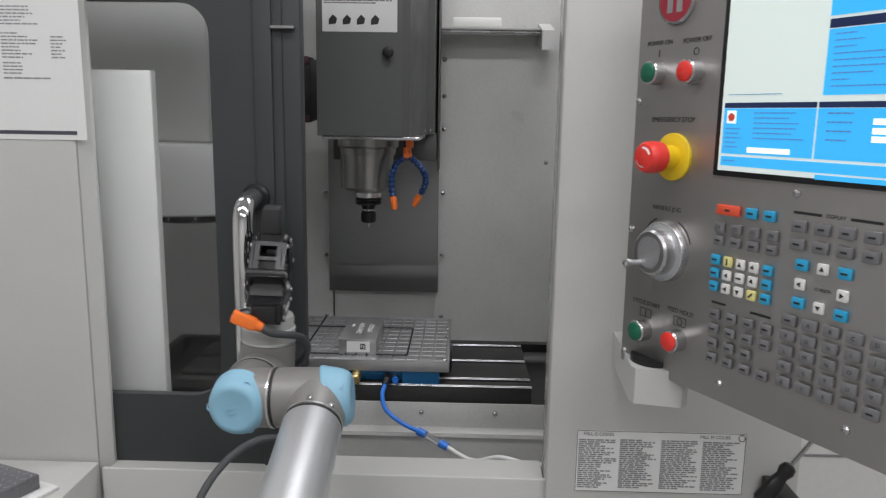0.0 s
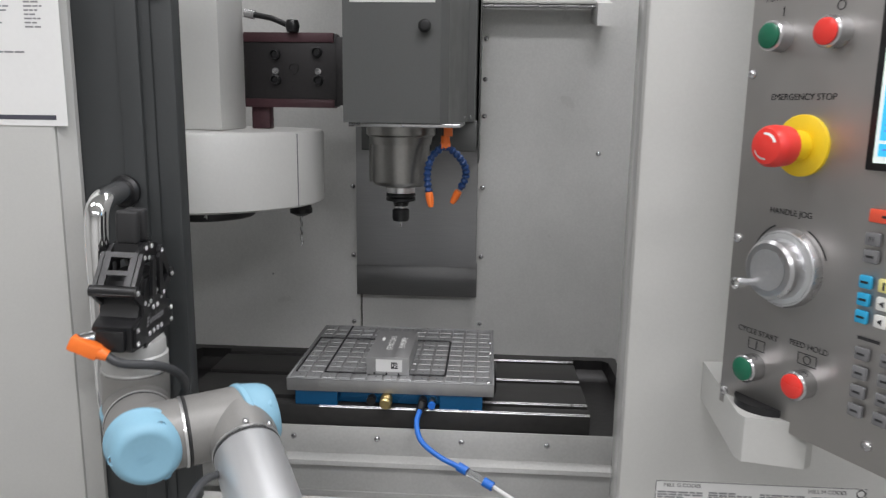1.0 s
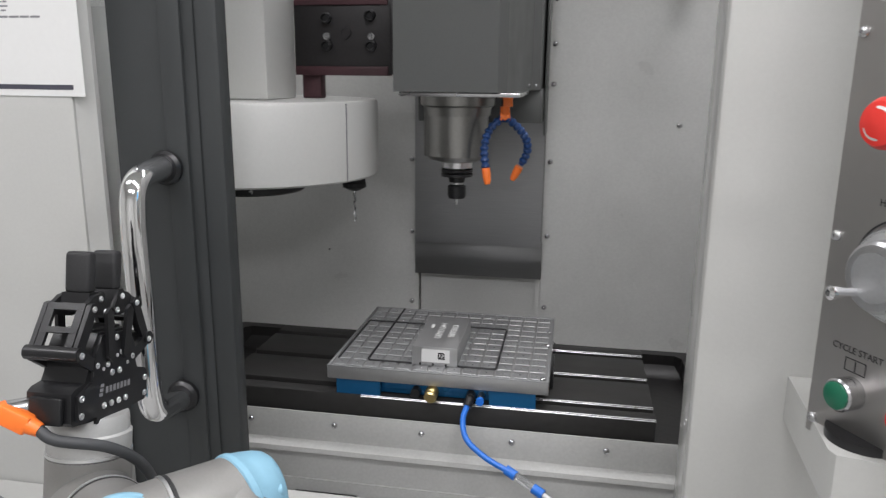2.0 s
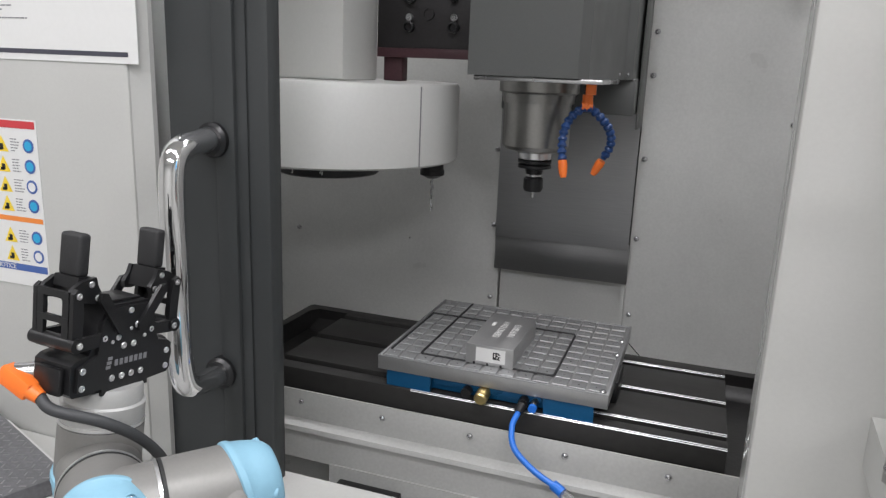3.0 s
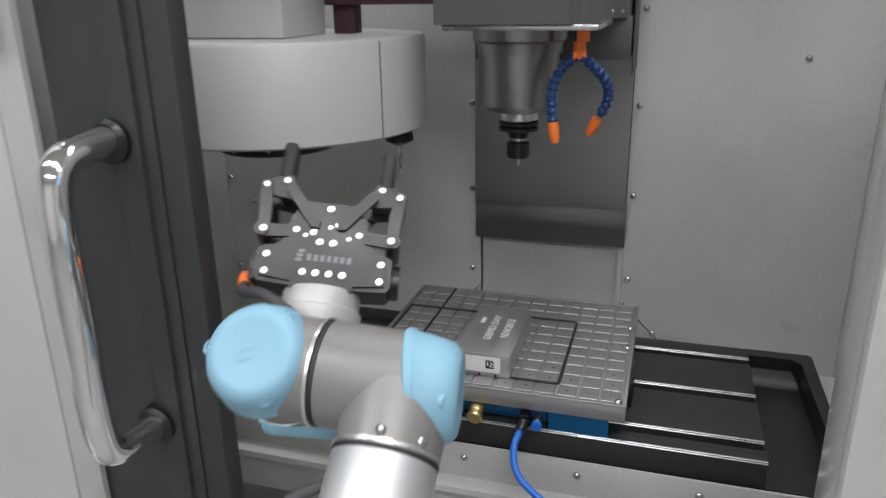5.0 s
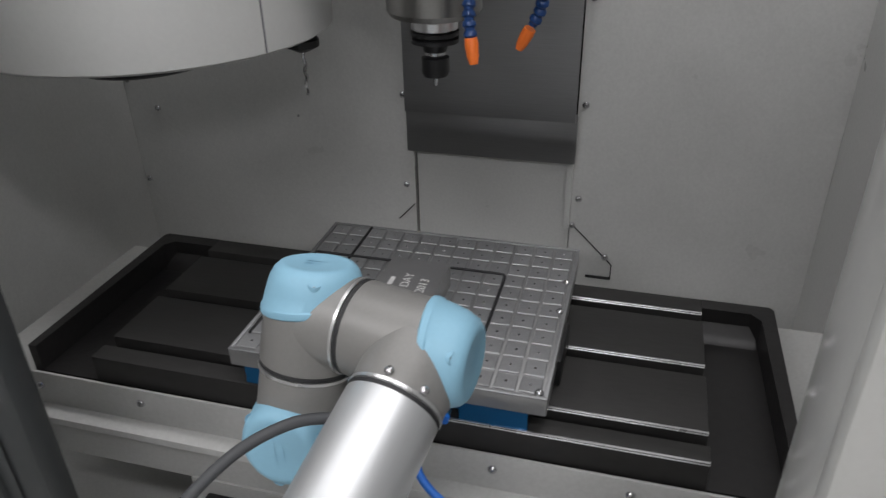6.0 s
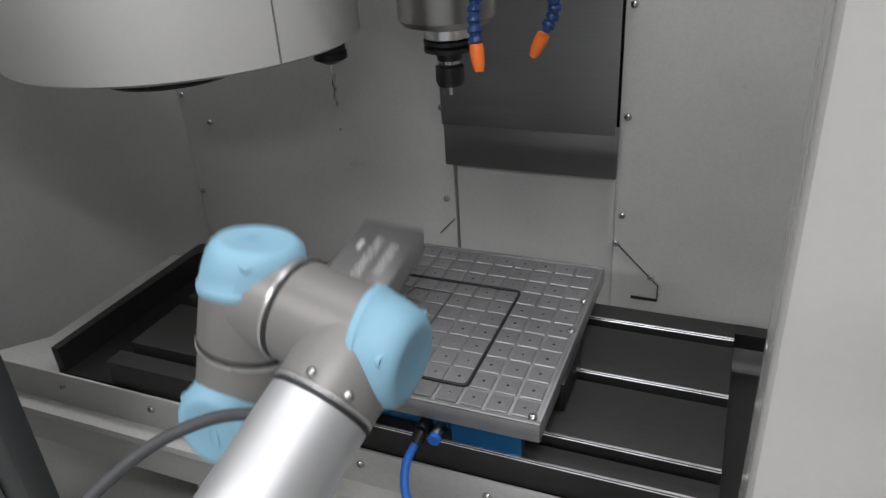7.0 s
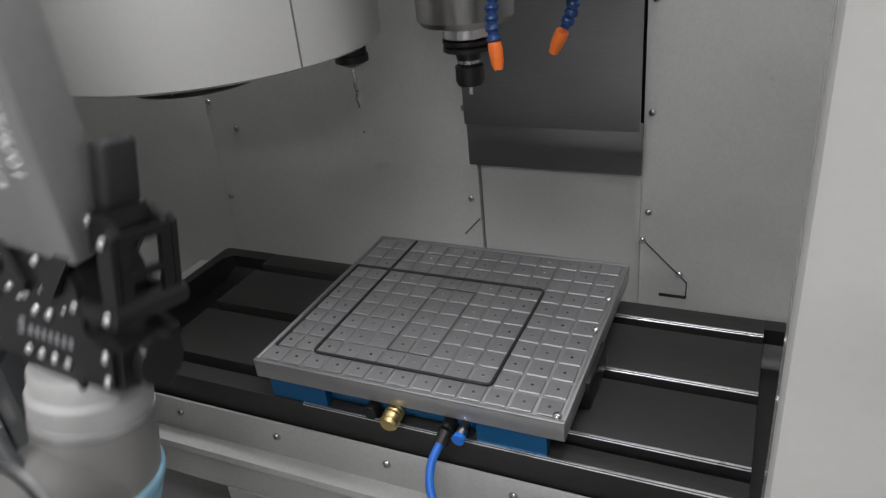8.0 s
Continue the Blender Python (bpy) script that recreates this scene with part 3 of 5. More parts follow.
# work light on the back wall
lamp = thing("work_light_fixture", "clear work light in a grey bracket on the back wall", "lamp")
part("tray", box(nb(), -0.03, 0.262, 2.03, 2.12, 1.672, 1.678, 0.001), PAINT, lamp)
part("diffuser", box(nb(), 0.0, 0.13, 2.04, 2.09, 1.680, 1.705, 0.004), LAMPTUBE, lamp)
part("rail", cyl(nb(), (-0.03, 2.035, 1.668), (0.25, 2.035, 1.667), 0.004, seg=10), STEEL, lamp)
part("bracket", prism(nb(), [(2.0, 1.62), (2.12, 1.64), (2.12, 1.70), (2.0, 1.67)], 0.236, 0.268, Matrix(((0, 0, 1, 0), (1, 0, 0, 0), (0, 1, 0, 0), (0, 0, 0, 1)))), PAINT_IN, lamp)

# clear coolant line along the side panel
tube = solid("coolant_line", sweep(nb(), spline([(0.385, 1.80, 1.60), (0.383, 1.80, 1.35), (0.385, 1.79, 1.18), (0.392, 1.78, 1.05), (0.393, 1.77, 0.94)], 10), 0.0035, 10), PAPER, "thin pale coolant line beside the side panel", "hose")

# ---- vacuum fixture on the table ----
PX0, PX1, PY0, PY1, PZ = -0.358, 0.013, 1.436, 1.762, 0.951
fixture = thing("vacuum_fixture", "aluminium vacuum fixture plate on a blue base", "fixture")
plate = part("plate", box(nb(), PX0, PX1, PY0, PY1, 0.927, PZ - 0.0022, 0.002), BLOCK, fixture, "milled aluminium grid plate")
b = nb()
box(b, PX0, PX1, PY0, PY0 + 0.005, PZ - 0.003, PZ, 0.0008)
box(b, PX0, PX1, PY1 - 0.005, PY1, PZ - 0.003, PZ, 0.0008)
box(b, PX0, PX0 + 0.005, PY0 + 0.005, PY1 - 0.005, PZ - 0.003, PZ, 0.0008)
box(b, PX1 - 0.005, PX1, PY0 + 0.005, PY1 - 0.005, PZ - 0.003, PZ, 0.0008)
part("rim", b, ALU, fixture)
NC, NR = 13, 11
pw, pd = (PX1 - PX0 - 0.012) / NC, (PY1 - PY0 - 0.012) / NR
b = nb()
box(b, -pw / 2 + 0.0019, pw / 2 - 0.0019, -pd / 2 + 0.0019, pd / 2 - 0.0019, -0.0024, 0, 0.0009, 1)
PAD = mesh_of("pad", b, ALU)
HOLE = mesh_of("port", lathe(nb(), [(0.0018, 0), (0.0018, 0.0004), (0.0011, 0.0004), (0.0010, 0.0001), (0, 0.0001)], seg=8), STEEL)
for i in range(NC):
    for j in range(NR):
        px, py = PX0 + 0.006 + pw * (i + 0.5), PY0 + 0.006 + pd * (j + 0.5)
        ob = new("pad", PAD)
        ob.parent = plate
        ob.matrix_local = pose(px, py, PZ)
        h = new("port", HOLE)
        h.parent = plate
        h.matrix_local = pose(px + random.uniform(-0.001, 0.001), py, PZ)
GX = lambda i: PX0 + 0.006 + pw * i
GY = lambda j: PY0 + 0.006 + pd * j


def cord(pts, name="seal_cord", r=0.0019, material=None):
    out = []
    for p in pts:
        out.append((p[0], p[1], PZ + 0.0003))
    return part(name, sweep(nb(), out, r, 8), material or RUBBER, fixture)


def with_corner(a, c, d, r=0.010):
    """Two runs that meet at c, the corner rounded."""
    a, c, d = Vector(a), Vector(c), Vector(d)
    u, v = (a - c).normalized(), (d - c).normalized()
    return [c + u * r, c + u * r * 0.5 + v * r * 0.06, c + u * r * 0.2 + v * r * 0.2, c + u * r * 0.06 + v * r * 0.5, c + v * r]


ca, cb, cc, cd = (GX(2), GY(1)), (GX(10), GY(1)), (GX(10), GY(8)), (GX(0.15), GY(8))
cord([(GX(2), GY(11)), (GX(2), GY(4))] + [p[:] for p in with_corner((GX(2), GY(4)), ca, cb)] + [p[:] for p in with_corner(ca, cb, cc)] + [p[:] for p in with_corner(cb, cc, cd)] + [cd])
cord([(GX(0.15), GY(8)), (GX(0.15), GY(1))])
cord([(GX(5), GY(6)), (GX(5), GY(2)), (GX(7), GY(2)), (GX(7), GY(7)), (GX(5.1), GY(7)), (GX(5), GY(6.4))], "faded_cord", 0.0009, FADED)
for x, y in ((PX1 - 0.010, PY0 + 0.010), (PX1 - 0.008, GY(5.6)), (PX1 - 0.008, GY(8))):
    screw(fixture, (x, y, PZ - 0.001), (0, 0, 1), 0.9, "plate_screw")
part("base", box(nb(), -0.300, -0.050, 1.452, 1.745, 0.902, 0.9268, 0.003), BASEBLUE, fixture, "blue anodised base")
for fx in (-0.305, -0.045):
    part("foot", prism(nb(), [(fx - 0.038, 1.440), (fx + 0.038, 1.440), (fx + 0.030, 1.500), (fx + 0.030, 1.74), (fx - 0.030, 1.74), (fx - 0.030, 1.500)], 0.9005, 0.926), BASEBLUE, fixture)
part("front_rail", box(nb(), -0.262, -0.088, 1.4445, 1.4515, 0.914, 0.9264, 0.001), BASEBLUE, fixture)
part("side_stop", box(nb(), -0.002, 0.018, 1.52, 1.60, 0.9005, 0.938, 0.003), BLACK, fixture)
brass = part("brass_silencer", lathe(nb(), [(0.006, 0), (0.006, 0.006), (0.010, 0.007), (0.0108, 0.011), (0.0098, 0.013), (0.0108, 0.016), (0.0098, 0.018), (0.0108, 0.021), (0.0098, 0.023), (0.0106, 0.030), (0.008, 0.033), (0, 0.033)], Matrix.Translation((-0.178, 1.452, 0.917)) @ pose(0, 0, 0, 97), 24), BRASS, fixture, "brass ribbed silencer")
part("port_plug", cyl(nb(), (-0.205, 1.452, 0.915), (-0.205, 1.430, 0.914), 0.008), BLACK, fixture)
elbow = part("push_fitting", cyl(nb(), (-0.113, 1.452, 0.916), (-0.113, 1.428, 0.915), 0.0075), BLACK, fixture)
part("collar", cyl(nb(), (-0.113, 1.430, 0.914), (-0.116, 1.419, 0.905), 0.0075), BLACK, elbow)
part("nickel_fitting", cyl(nb(), (-0.096, 1.452, 0.916), (-0.096, 1.424, 0.914), 0.0062), STEEL, fixture)
part("release_ring", cyl(nb(), (-0.096, 1.426, 0.914), (-0.096, 1.420, 0.9135), 0.0066), HOSE, fixture)

hose = thing("air_hose", "blue air hose with clear inline coupling and milky tail", "hose")
part("blue_run", sweep(nb(), spline([(-0.116, 1.420, 0.906), (-0.120, 1.400, 0.890), (-0.110, 1.378, 0.868), (-0.078, 1.365, 0.847), (-0.040, 1.355, 0.833)], 8), 0.0046, 14), HOSE, hose)
cdir = Vector((0.045, -0.02, -0.016)).normalized()
c0 = Vector((-0.040, 1.355, 0.833))
coupling = part("inline_coupling", cyl(nb(), c0 + cdir * 0.008, c0 + cdir * 0.052, 0.0065), CLEAR, hose)
part("coupling_collar", cyl(nb(), c0 - cdir * 0.006, c0 + cdir * 0.012, 0.0078), HOSE, coupling)
part("coupling_collar", cyl(nb(), c0 + cdir * 0.044, c0 + cdir * 0.062, 0.0078), HOSE, coupling)
c1 = c0 + cdir * 0.06
part("milky_run", sweep(nb(), spline([c1, c1 + Vector((0.05, -0.03, -0.012)), (0.11, 1.27, 0.826), (0.160, 1.245, 0.826), (0.185, 1.235, 0.830)], 8), 0.004, 12), PAPER, hose, "translucent white hose end")

# ---- workpiece ----
workpiece = thing("workpiece", "engraved aluminium block with a white label", "metal block", m=pose(-0.1795, 1.467, PZ))
part("block", box(nb(), -0.039, 0.039, 0, 0.160, 0, 0.033, 0.0008), BLOCK, workpiece)
lab = part("label_sticker", box(nb(), -0.022, 0.026, -0.0006, -0.0001, 0.006, 0.029), PAPER, workpiece, "small white sticker with a dark printed square")
b = nb()
rng = random.Random(5)
for i in range(6):
    for j in range(6):
        if rng.random() < 0.6 or i == 0 or j == 0:
            box(b, 0.006 + 0.002 * i, 0.008 + 0.002 * i, -0.0009, -0.0006, 0.012 + 0.002 * j, 0.014 + 0.002 * j)
part("printed_square", b, INK, lab)
for i in range(3):
    part("edge_notch", box(nb(), -0.026 + 0.022 * i, -0.023 + 0.022 * i, -0.0008, 0.002, 0, 0.004), INK, workpiece)
part("engraved_mark", bars(nb(), 0.095, 0.125, 0, 1, 0.01, 0.006, pose(-0.022, 0.0, 0.0333, 0, 0, 90), 3), PAPER, workpiece)
lettering("DEMO DAY", 0.016, pose(-0.003, 0.085, 0.0332, 0, 0, 90), PAPER, workpiece, name="engraving")
lettering("10/9/2013", 0.016, pose(0.019, 0.085, 0.0332, 0, 0, 90), PAPER, workpiece, name="engraving")

# ---- control pendant ----
U, N = Vector((0.48, -0.877, 0)).normalized(), Vector((-0.877, -0.48, 0)).normalized()
PM = Matrix(((U.x, 0, N.x, 0.27), (U.y, 0, N.y, 1.023), (0, 1, 0, 0), (0, 0, 0, 1)))
pendant = thing("control_pendant", "brushed stainless control pendant with keys and a lit screen", "control panel", m=PM)
part("face_plate", box(nb(), -0.008, 0.50, 1.100, 1.72, -0.004, 0, 0.001), STAINLESS, pendant, "brushed stainless steel face plate")
part("housing", box(nb(), 0.0, 0.492, 1.108, 1.71, -0.075, -0.0045, 0.006), PAINT, pendant)
for u, v in ((-0.001, 1.467), (-0.001, 1.292), (-0.001, 1.115), (0.172, 1.123), (0.254, 1.367), (0.338, 1.129)):
    screw(pendant, (u, v, 0), (0, 0, 1), 0.9)


def push_button(u, v, colour, name):
    ob = part(name, lathe(nb(), [(0.0150, 0), (0.0150, 0.016), (0.0135, 0.018), (0.0125, 0.018)], Matrix.Translation((u, v, 0))), STEEL, pendant)
    part("cap", lathe(nb(), [(0.0124, 0.012), (0.0124, 0.0195), (0.0105, 0.0208), (0, 0.0210)], Matrix.Translation((u, v, 0))), colour, ob)
    return ob


for u, v, colour, words in ((0.031, 1.503, GREEN, "POWER ON"), (0.095, 1.502, RED, "POWER OFF"), (0.037, 1.156, GREEN, "CYCLE START"), (0.100, 1.159, RED, "FEED HOLD")):
    push_button(u, v, colour, "green_push_button" if colour is GREEN else "red_push_button")
    lettering(words, 0.0085, pose(u, v + 0.038, 0.0003), INK, pendant)
    b = nb()
    if colour is GREEN:
        box(b, u - 0.0006, u + 0.0006, v + 0.020, v + 0.029, 0.0001, 0.0004)
    else:
        hoop(b, 0.0046, 0.0036, 0.0001, 0.0004, Matrix.Translation((u, v + 0.0245, 0)))
    if v < 1.3:
        for x0, x1, y0, y1 in ((-0.011, 0.011, 0.0185, 0.0193), (-0.011, 0.011, 0.0300, 0.0308), (-0.011, -0.0102, 0.0185, 0.0308), (0.0102, 0.011, 0.0185, 0.0308)):
            box(b, u + x0, u + x1, v + y0, v + y1, 0.0001, 0.0004)
    part("symbol", b, INK, pendant)
lettering("EMERGENCY STOP", 0.0090, pose(0.063, 1.443, 0.0003), INK, pendant)
lettering("HANDLE JOG", 0.0085, pose(0.063, 1.328, 0.0003), INK, pendant)
EU, EV = 0.069, 1.396
estop = part("emergency_stop", lathe(nb(), [(0.0305, 0), (0.0305, 0.003), (0.029, 0.004), (0.014, 0.004), (0.0150, 0.006), (0.0150, 0.024)], Matrix.Translation((EU, EV, 0))), YELLOW, pendant, "yellow emergency stop collar with red mushroom")
mushroom = part("mushroom", lathe(nb(), [(0.016, 0.022), (0.0195, 0.026), (0.0205, 0.040), (0.0200, 0.046), (0.017, 0.051), (0.008, 0.0535), (0, 0.054)], Matrix.Translation((EU, EV, 0))), RED, estop)
for a0 in (20, 200):
    b = nb()
    prev = None
    for k in range(7):
        a = radians(a0 + 14 * k)
        w = 0.0030 if k < 6 else 0.0
        pr = [b.verts.new((EU + r * math.cos(a), EV + r * math.sin(a), 0.0545 - 28 * (r - 0.004) ** 2)) for r in (0.0125 - w / 2, 0.0125 + w / 2)]
        if prev:
            b.faces.new((prev[0], prev[1], pr[1], pr[0]))
        prev = pr
    part("arrow", b, PAPER, mushroom)
JU, JV = 0.066, 1.272
jog = part("jog_dial", lathe(nb(), [(0.041, 0), (0.041, 0.006), (0.039, 0.010), (0.031, 0.012), (0.030, 0.026), (0.027, 0.029), (0, 0.0295)], Matrix.Translation((JU, JV, 0)), 64), STEEL, pendant, "satin aluminium jog dial with crank knob")
part("dial_ring", lathe(nb(), [(0.0400, 0.0072), (0.0385, 0.0109), (0.0325, 0.0122)], Matrix.Translation((JU, JV, 0)), 64), ALU_TUBE, jog)
b = nb()
for k in range(100):
    a = 2 * math.pi * k / 100
    m = Matrix.Translation((JU, JV, 0.0112)) @ pose(0, 0, 0, 0, 0, math.degrees(a))
    box_l = 0.0034 if k % 10 == 0 else 0.002
    flat(b, 0.0380 - box_l, 0.0380, -0.0002, 0.0002, m, 0.0003)
part("graduation", b, INK, jog)
part("dial_sticker", lathe(nb(), [(0.021, 0.0296), (0.021, 0.0299), (0, 0.0299)], Matrix.Translation((JU, JV, 0))), ALU, jog)
crank = Vector((JU - 0.016, JV - 0.016, 0.029))
part("crank_knob", lathe(nb(), [(0.004, 0), (0.0045, 0.010), (0.0065, 0.018), (0.006, 0.022), (0.003, 0.024), (0, 0.0235)], Matrix.Translation(crank) @ pose(0, 0, 0, 0, -10, 0), 18), CHROME, jog)
for a0, a1 in ((115, 160), (20, 65)):
    b = nb()
    prev = None
    for k in range(9):
        a = radians(a0 + (a1 - a0) * k / 8)
        pr = [b.verts.new((JU + r * math.cos(a), JV + r * math.sin(a), 0.0004)) for r in (0.0445, 0.0462)]
        if prev:
            b.faces.new((prev[0], prev[1], pr[1], pr[0]))
        prev = pr
    part("turn_arrow", b, INK, pendant)
badge = part("badge", lathe(nb(), [(0.031, 0), (0.031, 0.003), (0.029, 0.0045), (0.027, 0.0045)], Matrix.Translation((0.058, 1.592, 0)), 40), STEEL, pendant, "round red badge with a plain light emblem")
part("badge_face", lathe(nb(), [(0.027, 0.003), (0.027, 0.0047), (0, 0.0049)], Matrix.Translation((0.058, 1.592, 0)), 40), BADGE, badge)
b = nb()
for du in (-0.009, 0.007):
    flat(b, 0.058 + du - 0.004, 0.058 + du + 0.006, 1.576, 1.606, Matrix(), 0.0052)
part("emblem", b, EDGE, badge)

# screen
SU0, SU1, SV0, SV1 = 0.140, 0.470, 1.378, 1.66
screen = part("screen", box(nb(), SU0, SU1, SV0, SV1, 0.0002, 0.006, 0.002), BLACK, pendant, "lit colour monitor with pale and blue windows")
Z1 = 0.0066
part("backing", flat(nb(), SU0 + 0.008, SU1 - 0.008, SV0 + 0.007, SV1 - 0.008, Matrix(), Z1), SCREENWHITE, screen)
for u0, u1, v0, v1, mm in ((0.152, 0.272, 1.405, 1.457, SCREENBLUE), (0.152, 0.462, 1.391, 1.402, SCREENBLUE), (0.274, 0.462, 1.405, 1.457, SCREENBLUE),
                           (0.277, 0.462, 1.470, 1.535, SCREENBLUE), (0.277, 0.462, 1.548, 1.65, SCREENBLUE), (0.277, 0.462, 1.384, 1.389, SCREENBLUE)):
    part("screen_window", flat(nb(), u0, u1, v0, v1, Matrix(), Z1 + 0.0004), mm, screen)
for u0, u1, v0, v1 in ((0.152, 0.272, 1.4575, 1.4635), (0.274, 0.462, 1.4575, 1.4635), (0.277, 0.462, 1.536, 1.545)):
    part("title_bar", flat(nb(), u0, u1, v0, v1, Matrix(), Z1 + 0.0004), SCREENNAVY, screen)
part("status_bar", flat(nb(), 0.189, 0.245, 1.4075, 1.4135, Matrix(), Z1 + 0.0008), SCREENBAR, screen)
for v in (1.424, 1.432, 1.441):
    part("load_bar", flat(nb(), 0.334, 0.40, v, v + 0.006, Matrix(), Z1 + 0.0008), SCREENBAR, screen)
for u0, u1, v0, rows, pitch, h, seed, fill in ((0.195, 0.266, 1.452, 6, 0.0056, 0.0012, 11, (0.6, 0.95)), (0.156, 0.185, 1.434, 5, 0.0052, 0.0012, 12, (0.5, 1.0)), (0.285, 0.33, 1.452, 4, 0.009, 0.0015, 13, (0.5, 1.0)),
                                               (0.285, 0.45, 1.530, 9, 0.0064, 0.0012, 14, (0.1, 0.45)), (0.156, 0.23, 1.4725, 1, 0.006, 0.0010, 15, (0.5, 1.0)), (0.156, 0.18, 1.397, 1, 0.006, 0.0014, 16, (0.5, 1.0))):
    part("screen_print", bars(nb(), u0, u1, v0, rows, pitch, h, Matrix.Translation((0, 0, Z1 + 0.0008)), seed, fill), SCREENTEXT, screen)
part("stop_icon_ground", flat(nb(), 0.157, 0.170, 1.440, 1.4545, Matrix(), Z1 + 0.0008), SCREENBAR, screen)
part("stop_icon", lathe(nb(), [(0.005, 0), (0.005, 0.0003), (0, 0.0003)], Matrix.Translation((0.1635, 1.447, Z1 + 0.0009)), 8), KEYRED, screen)


# keys
def key_mesh(w, h, material, name):
    b2 = box(nb(), -w / 2, w / 2, -h / 2, h / 2, 0, 0.0045, 0.0018, 2)
    return mesh_of(name, b2, material)


KEYTOPS = {"g": key_mesh(0.0145, 0.0125, KEYGREY, "key"), "b": key_mesh(0.0125, 0.0125, KEYBLUE, "key"), "w": key_mesh(0.0125, 0.0125, KEYWHITE, "key"),
        "y": key_mesh(0.0125, 0.0125, KEYYELLOW, "key"), "B": key_mesh(0.0150, 0.0125, KEYBLUE, "key"), "G": key_mesh(0.0180, 0.0130, KEYGREY, "key"), "r": key_mesh(0.034, 0.0125, KEYRED, "key")}
LEGEND = mesh_of("legend", box(nb(), -0.0038, 0.0038, -0.0011, 0.0011, 0, 0.0002), INK)
ARROW = mesh_of("legend", prism(nb(), [(-0.003, -0.0022), (0.003, -0.0022), (0, 0.0028)], 0, 0.0002), INK)


def put_key(code, u, v, legend="bar", turn=0.0):
    k = new("key", KEYTOPS[code])
    k.parent = pendant
    k.matrix_local = pose(u, v, 0.0002)
    if legend == "bar":
        g = new("legend", LEGEND)
    elif legend == "arrow":
        g = new("legend", ARROW)
    else:
        lettering(legend, 0.0065, pose(0, 0, 0.0047), INK, k, name="legend")
        return k
    g.parent = k
    g.matrix_local = pose(0, 0, 0.0046, 0, 0, turn)
    return k


put_key("r", 0.166, 1.338)
put_key("B", 0.199, 1.338)
put_key("B", 0.224, 1.338)
for i in range(4):
    put_key("g", 0.155 + 0.0250 * i, 1.3165, "F%d" % (i + 1))
    put_key("g", 0.155 + 0.0250 * i, 1.3005)
JOGKEYS = ("bywwb", "bwwwb", "bwwyb")
for r, line in enumerate(JOGKEYS):
    for c, code in enumerate(line):
        put_key(code, 0.153 + 0.0187 * c, 1.2765 - 0.0165 * r, "arrow" if code == "w" and not (r == 1 and c == 2) else "bar", (0, 0, 0, -45, 0)[c] + (90 if c == 1 else -90 if c == 3 else 180 if r == 2 else 0))
for r in range(4):
    for c in range(4):
        if not (r == 2 and c == 3):
            put_key("g", 0.158 + 0.025 * c, 1.2090 - 0.0185 * r)
for u0, u1, v0 in ((0.150, 0.172, 1.2215), (0.208, 0.236, 1.2215), (0.252, 0.286, 1.3450), (0.318, 0.352, 1.3450)):
    part("heading_bar", flat(nb(), u0, u1, v0, v0 + 0.003, Matrix(), 0.0004), INK, pendant)
lettering("DISPLAY", 0.006, pose(0.302, 1.3465, 0.0003), INK, pendant)
lettering("CURSOR", 0.005, pose(0.296, 1.268, 0.0003), INK, pendant)
for r in range(2):
    for c in range(4):
        put_key("G", 0.262 + 0.0275 * c, 1.332 - 0.0195 * r)
for code, u, v, turn in (("B", 0.270, 1.291, None), ("w", 0.295, 1.291, 0), ("B", 0.320, 1.291, None), ("w", 0.270, 1.270, 90), ("w", 0.320, 1.268, -90), ("B", 0.270, 1.249, None), ("w", 0.295, 1.249, 180), ("B", 0.320, 1.247, None)):
    put_key(code, u, v, "bar" if turn is None else "arrow", turn or 0)
ALPHA = (" ABCD", "FGHIJ", "LMNOP", "RSTUV", "ZYE; ")
for r, line in enumerate(ALPHA):
    for c, ch in enumerate(line):
        put_key("G", 0.261 + 0.0255 * c, 1.2275 - 0.0178 * r, ch if ch.strip() else "bar")
for r in range(8):
    for c in range(3):
        put_key("G", 0.402 + 0.026 * c, 1.332 - 0.0235 * r)
arm = thing("pendant_arm", "pale grey box arm carrying the control pendant", "arm")
part("arm_box", prism(nb(), [(0.276, 1.131), (0.266, 0.965), (0.270, 0.955), (0.330, 0.942), (0.340, 0.950), (0.352, 1.131)], 1.062, 1.112), PAINT, arm)
part("swivel", cyl(nb(), (0.305, 0.990, 1.112), (0.305, 0.990, 1.120), 0.034), BLACK, arm)

# ---- printed sheets ----
FRONT = pose(0, 0, 0, 90)  # u along x, v up, facing -y


def sheet(name, x0, x1, y, z0, z1, label):
    return solid(name, box(nb(), x0, x1, y - 0.0012, y - 0.0002, z0, z1), PAPER, label, "sign", smooth=0)


codes = sheet("code_sticker", 0.227, 0.500, 1.132, 0.838, 0.944, "white sticker printed with columns of machine codes")
MF = Matrix.Translation((0, 1.1304, 0)) @ FRONT
b = nb()
for k in range(4):
    u0 = 0.230 + 0.067 * k
    bars(b, u0, u0 + 0.062, 0.929 if k not in (0, 3) else 0.928, 24, 0.0036, 0.0024, MF, 20 + k, (0.55, 1.0))
part("print", b, GREYINK, codes)
lettering("MILL G CODES", 0.0075, Matrix.Translation((0.262, 1.1303, 0.938)) @ FRONT, INK, codes)
lettering("MILL M CODES", 0.0075, Matrix.Translation((0.450, 1.1303, 0.937)) @ FRONT, INK, codes)
